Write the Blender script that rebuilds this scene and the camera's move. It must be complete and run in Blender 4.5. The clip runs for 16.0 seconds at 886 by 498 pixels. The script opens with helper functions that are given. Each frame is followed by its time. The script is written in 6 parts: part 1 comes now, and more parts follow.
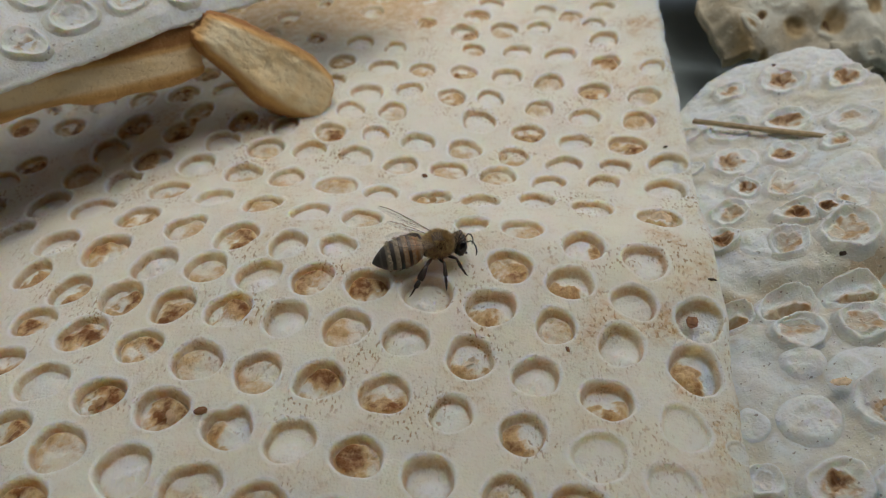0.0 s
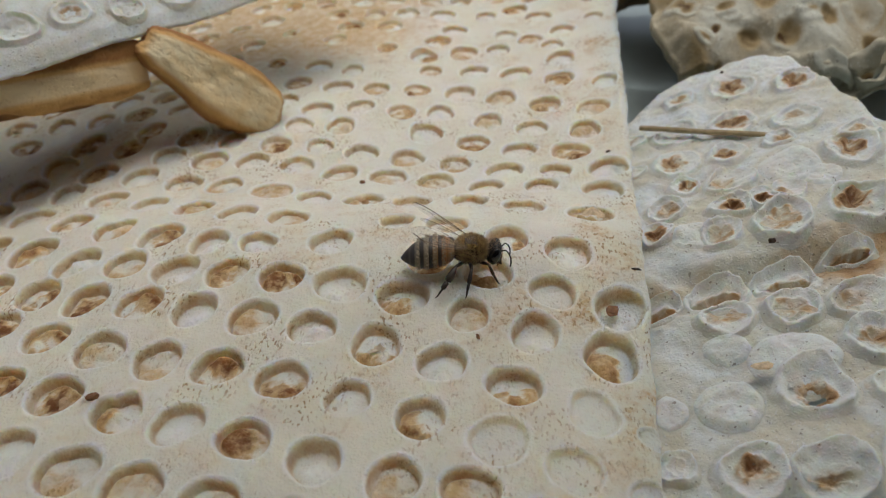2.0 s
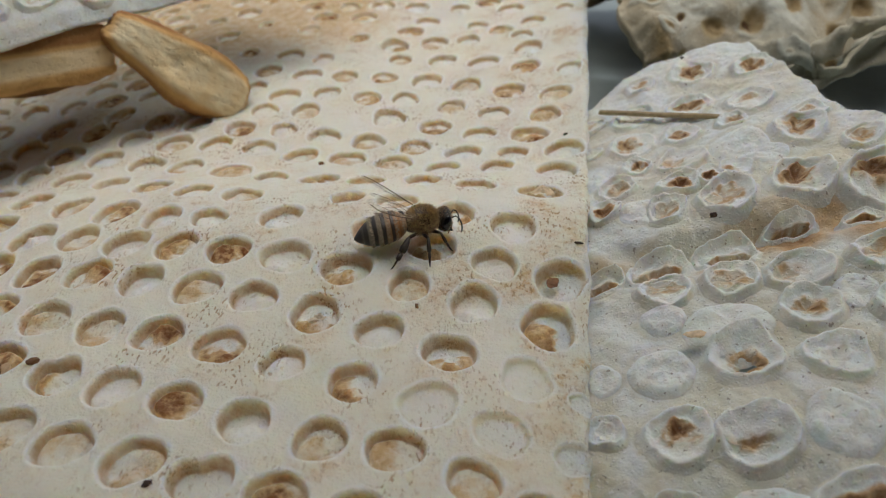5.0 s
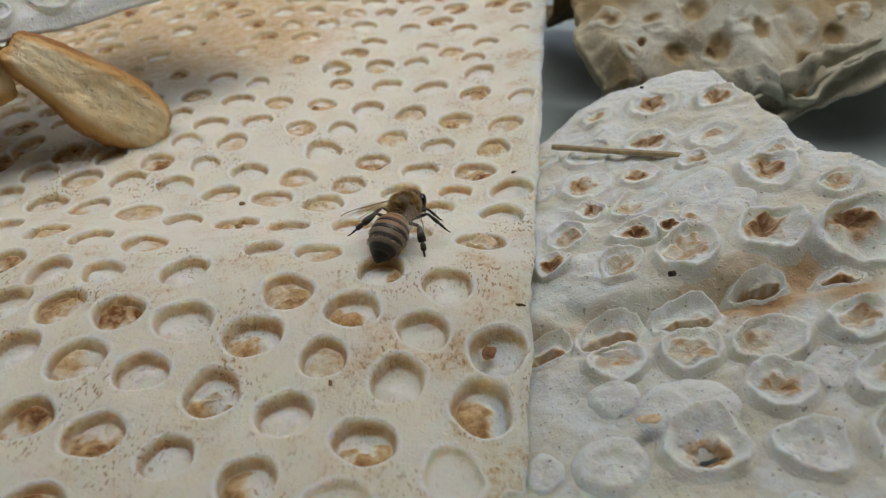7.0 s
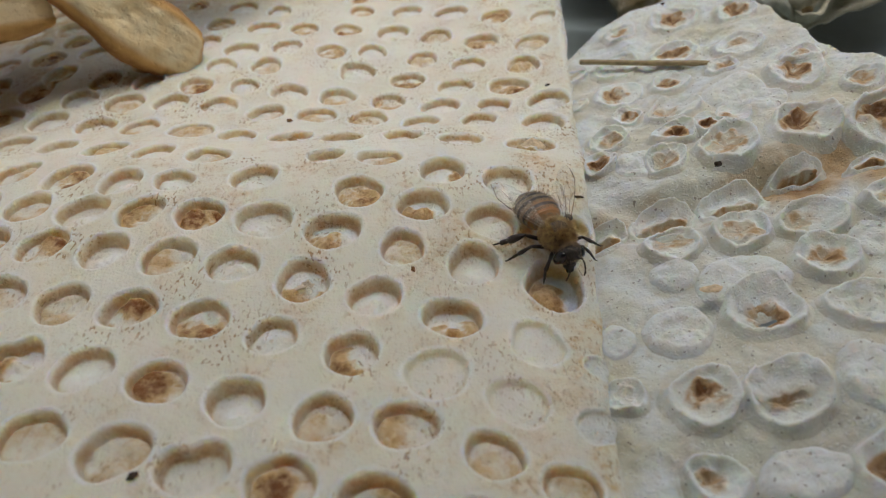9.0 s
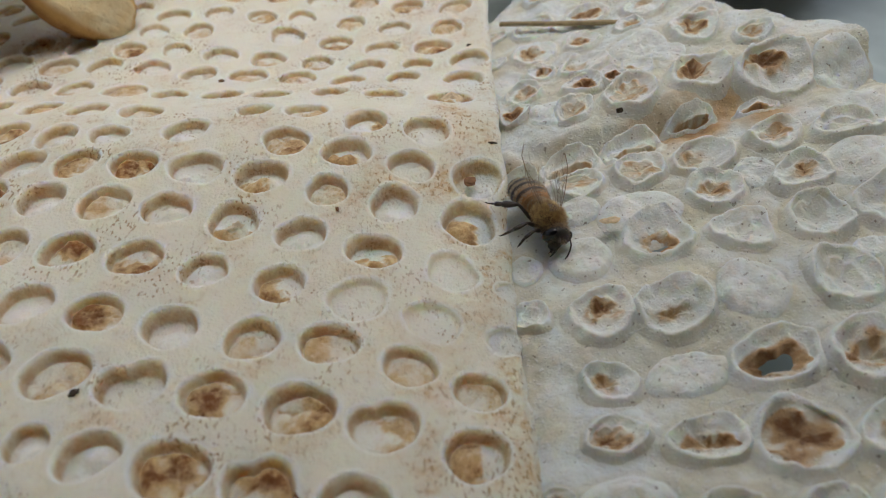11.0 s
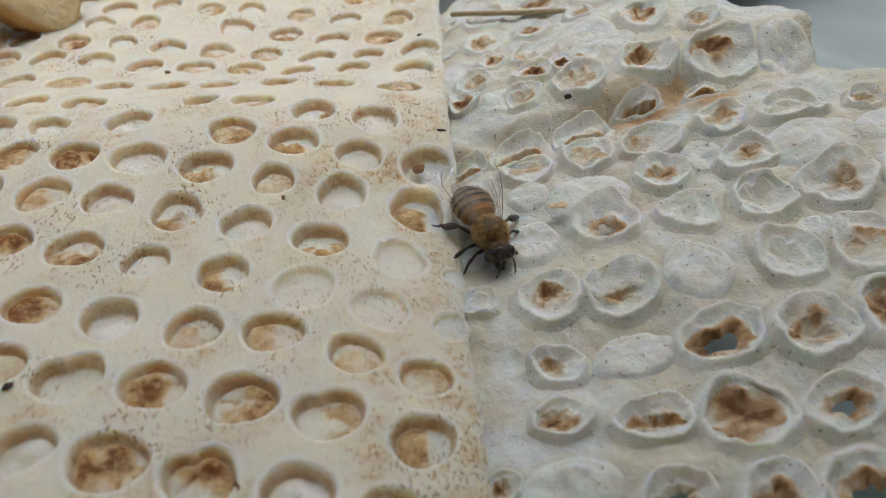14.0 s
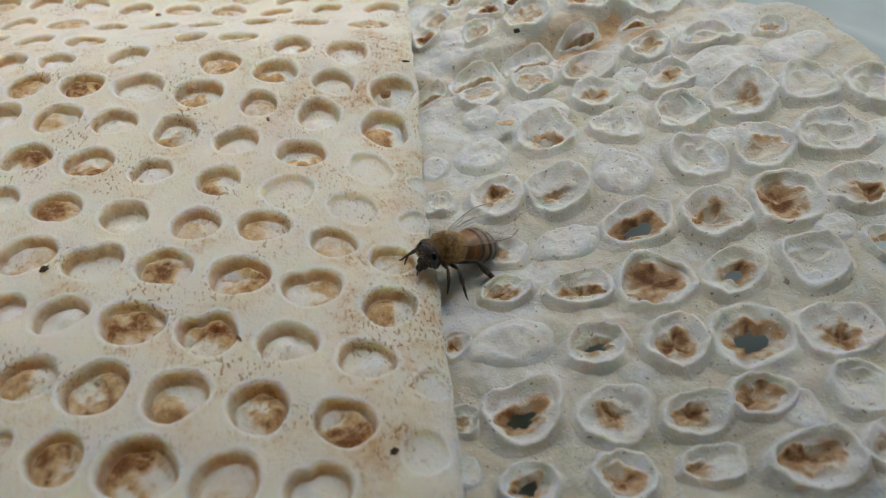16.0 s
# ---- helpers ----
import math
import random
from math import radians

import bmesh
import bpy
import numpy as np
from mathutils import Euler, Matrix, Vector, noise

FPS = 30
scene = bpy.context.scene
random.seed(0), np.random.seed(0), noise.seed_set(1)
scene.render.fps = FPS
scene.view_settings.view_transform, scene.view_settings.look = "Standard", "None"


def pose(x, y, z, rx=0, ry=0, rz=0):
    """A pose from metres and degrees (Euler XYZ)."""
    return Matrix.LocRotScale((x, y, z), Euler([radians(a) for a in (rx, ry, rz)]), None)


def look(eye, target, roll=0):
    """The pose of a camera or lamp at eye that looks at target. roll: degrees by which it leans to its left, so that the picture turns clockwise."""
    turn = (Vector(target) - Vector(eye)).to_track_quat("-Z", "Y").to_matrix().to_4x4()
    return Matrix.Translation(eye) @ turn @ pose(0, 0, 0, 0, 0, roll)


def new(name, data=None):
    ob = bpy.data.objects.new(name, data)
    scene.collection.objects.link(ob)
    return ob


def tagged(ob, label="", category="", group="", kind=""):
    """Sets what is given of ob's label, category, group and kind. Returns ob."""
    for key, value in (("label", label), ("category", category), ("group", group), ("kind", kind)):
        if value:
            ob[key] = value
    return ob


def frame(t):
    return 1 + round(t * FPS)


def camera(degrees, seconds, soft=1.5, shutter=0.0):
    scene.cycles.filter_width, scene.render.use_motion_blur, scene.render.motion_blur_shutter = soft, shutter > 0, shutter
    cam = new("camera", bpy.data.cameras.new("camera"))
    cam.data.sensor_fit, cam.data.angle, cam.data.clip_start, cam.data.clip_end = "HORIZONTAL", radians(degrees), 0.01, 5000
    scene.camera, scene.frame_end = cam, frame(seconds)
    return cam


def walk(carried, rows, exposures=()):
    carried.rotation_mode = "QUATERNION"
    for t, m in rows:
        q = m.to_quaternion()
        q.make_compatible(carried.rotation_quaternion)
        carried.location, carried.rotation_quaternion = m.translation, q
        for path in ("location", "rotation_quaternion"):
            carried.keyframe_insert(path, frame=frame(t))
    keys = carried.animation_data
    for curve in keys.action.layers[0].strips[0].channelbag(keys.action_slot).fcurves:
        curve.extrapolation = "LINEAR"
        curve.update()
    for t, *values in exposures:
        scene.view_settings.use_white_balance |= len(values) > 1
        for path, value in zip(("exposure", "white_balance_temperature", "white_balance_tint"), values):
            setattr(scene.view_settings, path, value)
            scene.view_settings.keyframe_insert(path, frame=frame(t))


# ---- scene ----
EXPOSURES = [(0.0, -0.36), (3.0, -0.26), (7.0, -0.31), (10.0, -0.20), (13.0, -0.10), (16.0, 0.05)]
cam = camera(55.78, 16.0, 1.2)
PATH = [
    (0.0, pose(0.00000, 0.00000, 0.09000, 48.000, -0.000, 0.000)),
    (0.5, pose(0.00668, -0.00239, 0.08652, 49.957, 1.079, 1.550)),
    (1.0, pose(0.01499, -0.00391, 0.08316, 51.157, 0.799, 0.863)),
    (1.5, pose(0.01609, -0.00475, 0.08096, 52.768, 1.511, 1.431)),
    (2.0, pose(0.01437, -0.00435, 0.08057, 52.814, 1.693, 1.323)),
    (2.5, pose(0.01719, -0.00967, 0.07991, 52.614, 1.016, -0.096)),
    (3.0, pose(0.01726, -0.01040, 0.07982, 52.903, 1.071, -0.362)),
    (5.5, pose(0.02310, -0.00739, 0.07711, 53.521, 1.896, 2.137)),
    (6.0, pose(0.02447, -0.00705, 0.07765, 53.523, 1.828, 1.951)),
    (6.5, pose(0.02814, -0.00225, 0.07698, 54.008, 1.292, 1.288)),
    (7.0, pose(0.02727, 0.00623, 0.07430, 54.079, 0.694, 0.494)),
    (7.5, pose(0.01814, 0.01064, 0.07414, 54.050, 0.582, -0.515)),
    (8.0, pose(0.01498, 0.00635, 0.07044, 53.009, 0.663, -0.968)),
    (8.5, pose(0.01639, 0.00184, 0.07156, 51.955, 0.764, -1.665)),
    (9.0, pose(0.01553, -0.00258, 0.07246, 51.133, 0.517, -2.497)),
    (9.5, pose(0.01476, -0.00752, 0.07368, 50.503, 0.181, -3.442)),
    (10.0, pose(0.01604, -0.01181, 0.07408, 49.971, -0.254, -4.404)),
    (12.5, pose(0.01907, -0.01111, 0.07074, 50.332, -0.907, -7.247)),
    (13.0, pose(0.01875, -0.01224, 0.07296, 50.215, -1.244, -7.577)),
    (13.5, pose(0.02021, -0.01254, 0.07192, 50.106, -1.359, -8.030)),
    (14.0, pose(0.02047, -0.01226, 0.07133, 50.170, -1.341, -8.200)),
    (14.5, pose(0.02182, -0.01591, 0.07083, 49.727, -1.189, -7.874)),
    (15.0, pose(0.02246, -0.01863, 0.07267, 49.058, -0.810, -7.729)),
    (15.5, pose(0.02108, -0.02529, 0.07511, 48.120, -1.490, -8.866)),
    (16.0, pose(0.01986, -0.02833, 0.07663, 47.476, -1.636, -9.828)),
]
walk(cam, PATH, EXPOSURES)
cam.data.dof.use_dof, cam.data.dof.focus_distance, cam.data.dof.aperture_fstop = True, 0.100, 40

# ---- light ----
world = bpy.data.worlds.new("overcast_sky")
scene.world = world
world.use_nodes = True
wn = world.node_tree
sky = wn.nodes.new("ShaderNodeTexSky")
sky.sky_type = 'NISHITA'
sky.sun_disc = False
sky.sun_elevation = radians(78)
sky.sun_rotation = radians(25)
sky.altitude = 0
sky.air_density, sky.dust_density, sky.ozone_density = 1.0, 6.0, 0.6
background = wn.nodes["Background"]
grey = wn.nodes.new("ShaderNodeHueSaturation")
grey.inputs["Saturation"].default_value = 0.62
wn.links.new(sky.outputs[0], grey.inputs["Color"])
wn.links.new(grey.outputs[0], background.inputs[0])
background.inputs[1].default_value = 0.105

sun_data = bpy.data.lights.new("sun", 'SUN')
sun_data.energy = 1.0
sun_data.angle = radians(40)
sun_data.color = (1.0, 0.99, 0.97)
sun = new("sun", sun_data)
sun.matrix_world = look((0.12, 0.16, 1.1), (0, 0, 0))

# ---- materials ----


def shader(name):
    m = bpy.data.materials.new(name)
    m.use_nodes = True
    return m, m.node_tree, m.node_tree.nodes["Principled BSDF"]


def add(nt, kind, **values):
    n = nt.nodes.new(kind)
    for key, v in values.items():
        n.inputs[key.replace("_", " ")].default_value = v
    return n


def coords(nt, scale=(1, 1, 1)):
    tc = nt.nodes.new("ShaderNodeTexCoord")
    mp = nt.nodes.new("ShaderNodeMapping")
    mp.inputs["Scale"].default_value = scale
    nt.links.new(tc.outputs["Object"], mp.inputs["Vector"])
    return mp.outputs[0]


def noise_tex(nt, vec, scale, detail=4.0, rough=0.55):
    n = add(nt, "ShaderNodeTexNoise", Scale=scale, Detail=detail, Roughness=rough)
    nt.links.new(vec, n.inputs["Vector"])
    return n.outputs["Fac"]


def ramp(nt, fac, a, b):
    r = nt.nodes.new("ShaderNodeMapRange")
    r.interpolation_type = 'SMOOTHSTEP'
    r.inputs["From Min"].default_value, r.inputs["From Max"].default_value = a, b
    nt.links.new(fac, r.inputs["Value"])
    return r.outputs[0]


def maths(nt, op, a, b):
    n = nt.nodes.new("ShaderNodeMath")
    n.operation = op
    for i, v in enumerate((a, b)):
        if isinstance(v, (int, float)):
            n.inputs[i].default_value = v
        else:
            nt.links.new(v, n.inputs[i])
    return n.outputs[0]


def mixed(nt, fac, a, b, mode='MIX'):
    n = nt.nodes.new("ShaderNodeMix")
    n.data_type = 'RGBA'
    n.blend_type = mode
    ins = [s for s in n.inputs if s.type == 'RGBA']
    for s, v in zip(ins, (a, b)):
        if isinstance(v, tuple):
            s.default_value = (*v, 1)
        else:
            nt.links.new(v, s)
    f = n.inputs[0]
    if isinstance(fac, (int, float)):
        f.default_value = fac
    else:
        nt.links.new(fac, f)
    return [s for s in n.outputs if s.type == 'RGBA'][0]


def attribute(nt, name):
    a = nt.nodes.new("ShaderNodeAttribute")
    a.attribute_name = name
    return a.outputs["Fac"]


def bumped(nt, p, height, strength, distance):
    b = nt.nodes.new("ShaderNodeBump")
    b.inputs["Strength"].default_value = strength
    b.inputs["Distance"].default_value = distance
    nt.links.new(height, b.inputs["Height"])
    nt.links.new(b.outputs[0], p.inputs["Normal"])
    return b


def bread_material(name, crumb, floury, tan, brown, pores, gloss=0.75, soft=0.0, thin=0.0):
    """Dry flatbread: crumb colour, flour, tan stains and browned or painted-shade places by the mesh's own attributes,
    and fine grain.
    """
    m, nt, p = shader(name)
    v = coords(nt)
    broad = noise_tex(nt, v, 95, 5)
    fine = noise_tex(nt, v, 900, 6, 0.7)
    dust = noise_tex(nt, v, 3200, 3, 0.6)
    toast_shade = attribute(nt, "toast_shade")
    flour = attribute(nt, "flour")
    stain = attribute(nt, "stain")
    col = mixed(nt, ramp(nt, broad, 0.35, 0.72), crumb, tuple(c * k for c, k in zip(crumb, (1.06, 1.07, 1.10))))
    patch = maths(nt, 'MULTIPLY', stain, ramp(nt, noise_tex(nt, v, 150, 4, 0.6), 0.44, 0.72))
    mottle = maths(nt, 'ADD', maths(nt, 'MULTIPLY', ramp(nt, fine, 0.40, 0.62), 0.75), 0.25)
    col = mixed(nt, maths(nt, 'MULTIPLY', maths(nt, 'MULTIPLY', patch, mottle), 0.75), col, tan)
    col = mixed(nt, maths(nt, 'MULTIPLY', flour, maths(nt, 'ADD', maths(nt, 'MULTIPLY', ramp(nt, fine, 0.35, 0.6), 0.3), 0.65)), col, floury)
    grain = ramp(nt, noise_tex(nt, v, 520, 6, 0.7), 0.32, 0.68)
    even, base = (0.65, 0.55) if pores else (0.25, 0.85)
    t1 = maths(nt, 'MULTIPLY', toast_shade, maths(nt, 'ADD', maths(nt, 'MULTIPLY', grain, even), base))
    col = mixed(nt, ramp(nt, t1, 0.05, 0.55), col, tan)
    col = mixed(nt, ramp(nt, t1, 0.42, 1.1), col, brown)
    col = mixed(nt, maths(nt, 'MULTIPLY', ramp(nt, fine, 0.52, 0.78), 0.22), col, tan)
    if not pores:
        veil = noise_tex(nt, v, 330, 5, 0.65)
        col = mixed(nt, maths(nt, 'MULTIPLY', ramp(nt, veil, 0.50, 0.74), 0.30), col, tuple(0.5 * a + 0.5 * b for a, b in zip(crumb, tan)))
    height = maths(nt, 'ADD', maths(nt, 'MULTIPLY', broad, 0.5), maths(nt, 'ADD', maths(nt, 'MULTIPLY', fine, 0.55), maths(nt, 'MULTIPLY', dust, 0.34)))
    if pores:
        stretched = coords(nt, (1.0, 0.48, 0.9))
        speck = noise_tex(nt, stretched, 3000, 1.0, 0.4)
        where = ramp(nt, noise_tex(nt, v, 130, 3), 0.50, 0.68)
        near = maths(nt, 'ADD', maths(nt, 'MULTIPLY', where, 0.8), maths(nt, 'MULTIPLY', patch, 0.6))
        hole = maths(nt, 'MULTIPLY', ramp(nt, speck, 0.575, 0.665), maths(nt, 'ADD', near, 0.06))
        col = mixed(nt, maths(nt, 'MINIMUM', maths(nt, 'MULTIPLY', hole, 0.9), 0.85), col, tuple(c * k for c, k in zip(tan, (0.66, 0.61, 0.55))))
        height = maths(nt, 'SUBTRACT', height, maths(nt, 'MULTIPLY', hole, 1.1))
    else:
        speck = noise_tex(nt, v, 1700, 1.5, 0.4)
        col = mixed(nt, maths(nt, 'MULTIPLY', ramp(nt, speck, 0.70, 0.74), 0.65), col, (0.20, 0.16, 0.11))
        mottle = noise_tex(nt, v, 1500, 4, 0.7)
        col = mixed(nt, maths(nt, 'MULTIPLY', ramp(nt, mottle, 0.50, 0.68), 0.16), col, tuple(0.7 * c for c in crumb))
        bright = noise_tex(nt, v, 2600, 1.0, 0.4)
        col = mixed(nt, maths(nt, 'MULTIPLY', maths(nt, 'MULTIPLY', ramp(nt, bright, 0.62, 0.70), 0.6), ramp(nt, maths(nt, 'SUBTRACT', 1.0, toast_shade), 0.5, 0.9)), col, (0.80, 0.80, 0.78))
        height = maths(nt, 'ADD', height, maths(nt, 'MULTIPLY', ramp(nt, bright, 0.60, 0.72), 0.35))
    nt.links.new(col, p.inputs["Base Color"])
    p.inputs["Roughness"].default_value = gloss
    p.inputs["Specular IOR Level"].default_value = 0.3
    if soft:
        p.inputs["Subsurface Weight"].default_value = soft
        p.inputs["Subsurface Radius"].default_value = (1.0, 0.74, 0.44)
        p.inputs["Subsurface Scale"].default_value = 0.0045 if pores else 0.0014
    relief = bumped(nt, p, height, 1.0 if pores else 0.55, 0.0006)
    if thin:
        # a thin sheet lets some light through
        glow = nt.nodes.new("ShaderNodeBsdfTranslucent")
        mix = nt.nodes.new("ShaderNodeMixShader")
        mix.inputs[0].default_value = thin
        nt.links.new(col, glow.inputs["Color"])
        nt.links.new(relief.outputs[0], glow.inputs["Normal"])
        nt.links.new(p.outputs[0], mix.inputs[1])
        nt.links.new(glow.outputs[0], mix.inputs[2])
        nt.links.new(mix.outputs[0], nt.nodes["Material Output"].inputs["Surface"])
    return m


CREAM = bread_material("cream_bread", (0.782, 0.762, 0.645), (0.86, 0.86, 0.81), (0.61, 0.435, 0.235), (0.20, 0.085, 0.030), True, 0.75, 0.95)
WHITE = bread_material("white_bread", (0.690, 0.667, 0.550), (0.845, 0.90, 0.895), (0.55, 0.375, 0.205), (0.20, 0.092, 0.036), False, 0.72, 0.7, 0.12)
BROWNED = bread_material("browned_bread", (0.62, 0.585, 0.44), (0.74, 0.765, 0.67), (0.45, 0.335, 0.165), (0.12, 0.058, 0.024), False, 0.6, 0.0, 0.15)


def flake_material():
    """Bits of toasted skin, each of its own shade."""
    m, nt, p = shader("skin_flake")
    v = coords(nt)
    info = nt.nodes.new("ShaderNodeObjectInfo")
    n = noise_tex(nt, v, 900, 5, 0.65)
    tone = maths(nt, 'ADD', info.outputs["Random"], maths(nt, 'MULTIPLY', maths(nt, 'SUBTRACT', n, 0.5), 0.7))
    col = mixed(nt, ramp(nt, tone, 0.1, 0.8), (0.76, 0.65, 0.48), (0.58, 0.37, 0.18))
    col = mixed(nt, ramp(nt, tone, 0.80, 1.3), col, (0.26, 0.12, 0.05))
    nt.links.new(col, p.inputs["Base Color"])
    p.inputs["Roughness"].default_value = 0.6
    relief = bumped(nt, p, n, 0.6, 0.0003)
    glow = nt.nodes.new("ShaderNodeBsdfTranslucent")
    mix = nt.nodes.new("ShaderNodeMixShader")
    mix.inputs[0].default_value = 0.08
    nt.links.new(col, glow.inputs["Color"])
    nt.links.new(relief.outputs[0], glow.inputs["Normal"])
    nt.links.new(p.outputs[0], mix.inputs[1])
    nt.links.new(glow.outputs[0], mix.inputs[2])
    nt.links.new(mix.outputs[0], nt.nodes["Material Output"].inputs["Surface"])
    return m


FLAKE = flake_material()


def plain(name, color, rough=0.5, metal=0.0, grain=0.0, scale=500, spread=0.25):
    m, nt, p = shader(name)
    v = coords(nt)
    n = noise_tex(nt, v, scale, 5, 0.6)
    dark = tuple(c * (1 - spread) for c in color)
    light = tuple(min(1, c * (1 + spread)) for c in color)
    nt.links.new(mixed(nt, ramp(nt, n, 0.3, 0.7), dark, light), p.inputs["Base Color"])
    p.inputs["Roughness"].default_value = rough
    p.inputs["Metallic"].default_value = metal
    if grain:
        bumped(nt, p, n, 0.5, grain)
    return m


def toast_material():
    m, nt, p = shader("rusk_crumb")
    v = coords(nt)
    crust = attribute(nt, "crust")
    n1, n2 = noise_tex(nt, v, 260, 5, 0.6), noise_tex(nt, v, 900, 4, 0.6)
    c = maths(nt, 'ADD', crust, maths(nt, 'MULTIPLY', maths(nt, 'SUBTRACT', n1, 0.5), 0.5))
    col = mixed(nt, ramp(nt, n1, 0.3, 0.7), (0.90, 0.70, 0.38), (0.95, 0.84, 0.58))
    col = mixed(nt, ramp(nt, c, 0.25, 0.75), col, (0.68, 0.41, 0.15))
    col = mixed(nt, ramp(nt, c, 0.75, 1.25), col, (0.34, 0.15, 0.045))
    pore = ramp(nt, noise_tex(nt, coords(nt, (0.7, 1.0, 1.0)), 1500, 4, 0.6), 0.50, 0.72)
    broad = ramp(nt, noise_tex(nt, v, 110, 3, 0.5), 0.42, 0.66)
    col = mixed(nt, maths(nt, 'MULTIPLY', pore, 0.20), col, (0.62, 0.40, 0.17))
    col = mixed(nt, maths(nt, 'MULTIPLY', broad, 0.16), col, (0.60, 0.36, 0.13))
    nt.links.new(col, p.inputs["Base Color"])
    p.inputs["Roughness"].default_value = 0.85
    bumped(nt, p, maths(nt, 'SUBTRACT', maths(nt, 'ADD', n1, maths(nt, 'MULTIPLY', n2, 0.6)), maths(nt, 'MULTIPLY', pore, 0.35)), 0.7, 0.0005)
    return m


RUSK = toast_material()
STRAW = plain("dry_straw", (0.35, 0.27, 0.14), 0.55, 0, 0.0001, 900)
CRUMB_DARK = plain("burnt_crumb", (0.045, 0.028, 0.018), 0.8, 0, 0.0002, 1500)
CRUMB_BROWN = plain("brown_crumb", (0.20, 0.095, 0.04), 0.8, 0, 0.0002, 1500)
CRUMB_PALE = plain("pale_flake", (0.60, 0.47, 0.30), 0.8, 0, 0.0002, 1500)
TRAY = plain("grey_enamel", (0.40, 0.475, 0.475), 0.28, 0.35, 0, 40, 0.12)
GROUND = plain("ground_soil", (0.16, 0.14, 0.11), 0.9, 0, 0.01, 3, 0.3)
# for the unseen wall and slab that block light from the near side
BLOCKER = plain("dark_blocker", (0.10, 0.09, 0.08), 0.9, 0, 0.004, 12, 0.3)
CHITIN = plain("black_chitin", (0.026, 0.021, 0.016), 0.55, 0, 0.00003, 3000)
EYE = plain("eye_black", (0.008, 0.007, 0.008), 0.16, 0, 0, 3000)
LEG = plain("leg_chitin", (0.030, 0.019, 0.012), 0.45, 0, 0.00003, 3000)
FUR = plain("tan_fur", (0.92, 0.61, 0.37), 0.8, 0, 0, 2500, 0.45)
FUR_DARK = plain("dark_fur", (0.30, 0.215, 0.135), 0.8, 0, 0, 2500, 0.4)
FUR_PALE = plain("pale_fur", (0.62, 0.50, 0.36), 0.8, 0, 0, 2500, 0.35)
FUR_BAND = plain("band_fur", (0.42, 0.35, 0.24), 0.8, 0, 0, 2500, 0.35)
THORAX = plain("thorax_skin", (0.09, 0.065, 0.042), 0.7, 0, 0.0001, 2500)
VEIN = plain("wing_vein", (0.13, 0.08, 0.04), 0.45, 0, 0, 2000)


def wing_material():
    m, nt, p = shader("wing_membrane")
    v = coords(nt)
    p.inputs["Base Color"].default_value = (0.52, 0.45, 0.36, 1)
    p.inputs["Roughness"].default_value = 0.22
    clear = nt.nodes.new("ShaderNodeBsdfTransparent")
    mix = nt.nodes.new("ShaderNodeMixShader")
    out = nt.nodes["Material Output"]
    f = maths(nt, 'ADD', maths(nt, 'MULTIPLY', noise_tex(nt, v, 700, 3), 0.13), 0.08)
    nt.links.new(f, mix.inputs[0])
    nt.links.new(clear.outputs[0], mix.inputs[1])
    nt.links.new(p.outputs[0], mix.inputs[2])
    nt.links.new(mix.outputs[0], out.inputs["Surface"])
    return m


WING = wing_material()


def band_material(name, front, rear, split):
    """Colour along a segment of the abdomen: attribute 'along' runs 0 at its front to 1 at its rear."""
    m, nt, p = shader(name)
    v = coords(nt)
    n = noise_tex(nt, v, 1400, 4)
    a = maths(nt, 'ADD', attribute(nt, "along"), maths(nt, 'MULTIPLY', maths(nt, 'SUBTRACT', n, 0.5), 0.18))
    col = mixed(nt, ramp(nt, a, split - 0.09, split + 0.09), front, rear)
    nt.links.new(col, p.inputs["Base Color"])
    p.inputs["Roughness"].default_value = 0.42
    bumped(nt, p, n, 0.4, 0.00006)
    return m


BAND_FRONT = band_material("brown_band", (0.40, 0.22, 0.09), (0.34, 0.17, 0.06), 0.6)
BAND_ORANGE = band_material("orange_band", (0.41, 0.185, 0.058), (0.050, 0.030, 0.018), 0.62)
BAND_AMBER = band_material("amber_band", (0.34, 0.19, 0.08), (0.032, 0.023, 0.016), 0.58)
BAND_MID = band_material("grey_band", (0.26, 0.21, 0.14), (0.030, 0.024, 0.018), 0.56)
BAND_GREY = band_material("dim_band", (0.20, 0.172, 0.12), (0.028, 0.023, 0.018), 0.50)
BAND_DARK = band_material("dark_band", (0.05, 0.042, 0.032), (0.014, 0.011, 0.009), 0.2)

# ---- shape helpers ----
MM = 0.001


def smooth(v):
    v = np.clip(v, 0, 1)
    return v * v * (3 - 2 * v)


def sigmoid(v):
    return 1 / (1 + np.exp(-np.clip(v, -40, 40)))


class Lattice:
    """Seeded value noise over the plane."""

    def __init__(self, seed):
        self.table = np.random.RandomState(seed).rand(256, 256)

    def at(self, x, y, size):
        u, v = np.asarray(x) / size + 1000, np.asarray(y) / size + 1000
        i, j = np.floor(u).astype(int), np.floor(v).astype(int)
        a, b = smooth(u - i), smooth(v - j)
        t = self.table
        g = lambda p, q: t[(i + p) % 256, (j + q) % 256]
        return (g(0, 0) * (1 - a) + g(1, 0) * a) * (1 - b) + (g(0, 1) * (1 - a) + g(1, 1) * a) * b - 0.5

    def fbm(self, x, y, size, octaves=4):
        return sum(self.at(x + 7.3 * k, y - 3.1 * k, size / 2 ** k) / 1.8 ** k for k in range(octaves))


LAT = Lattice(3)


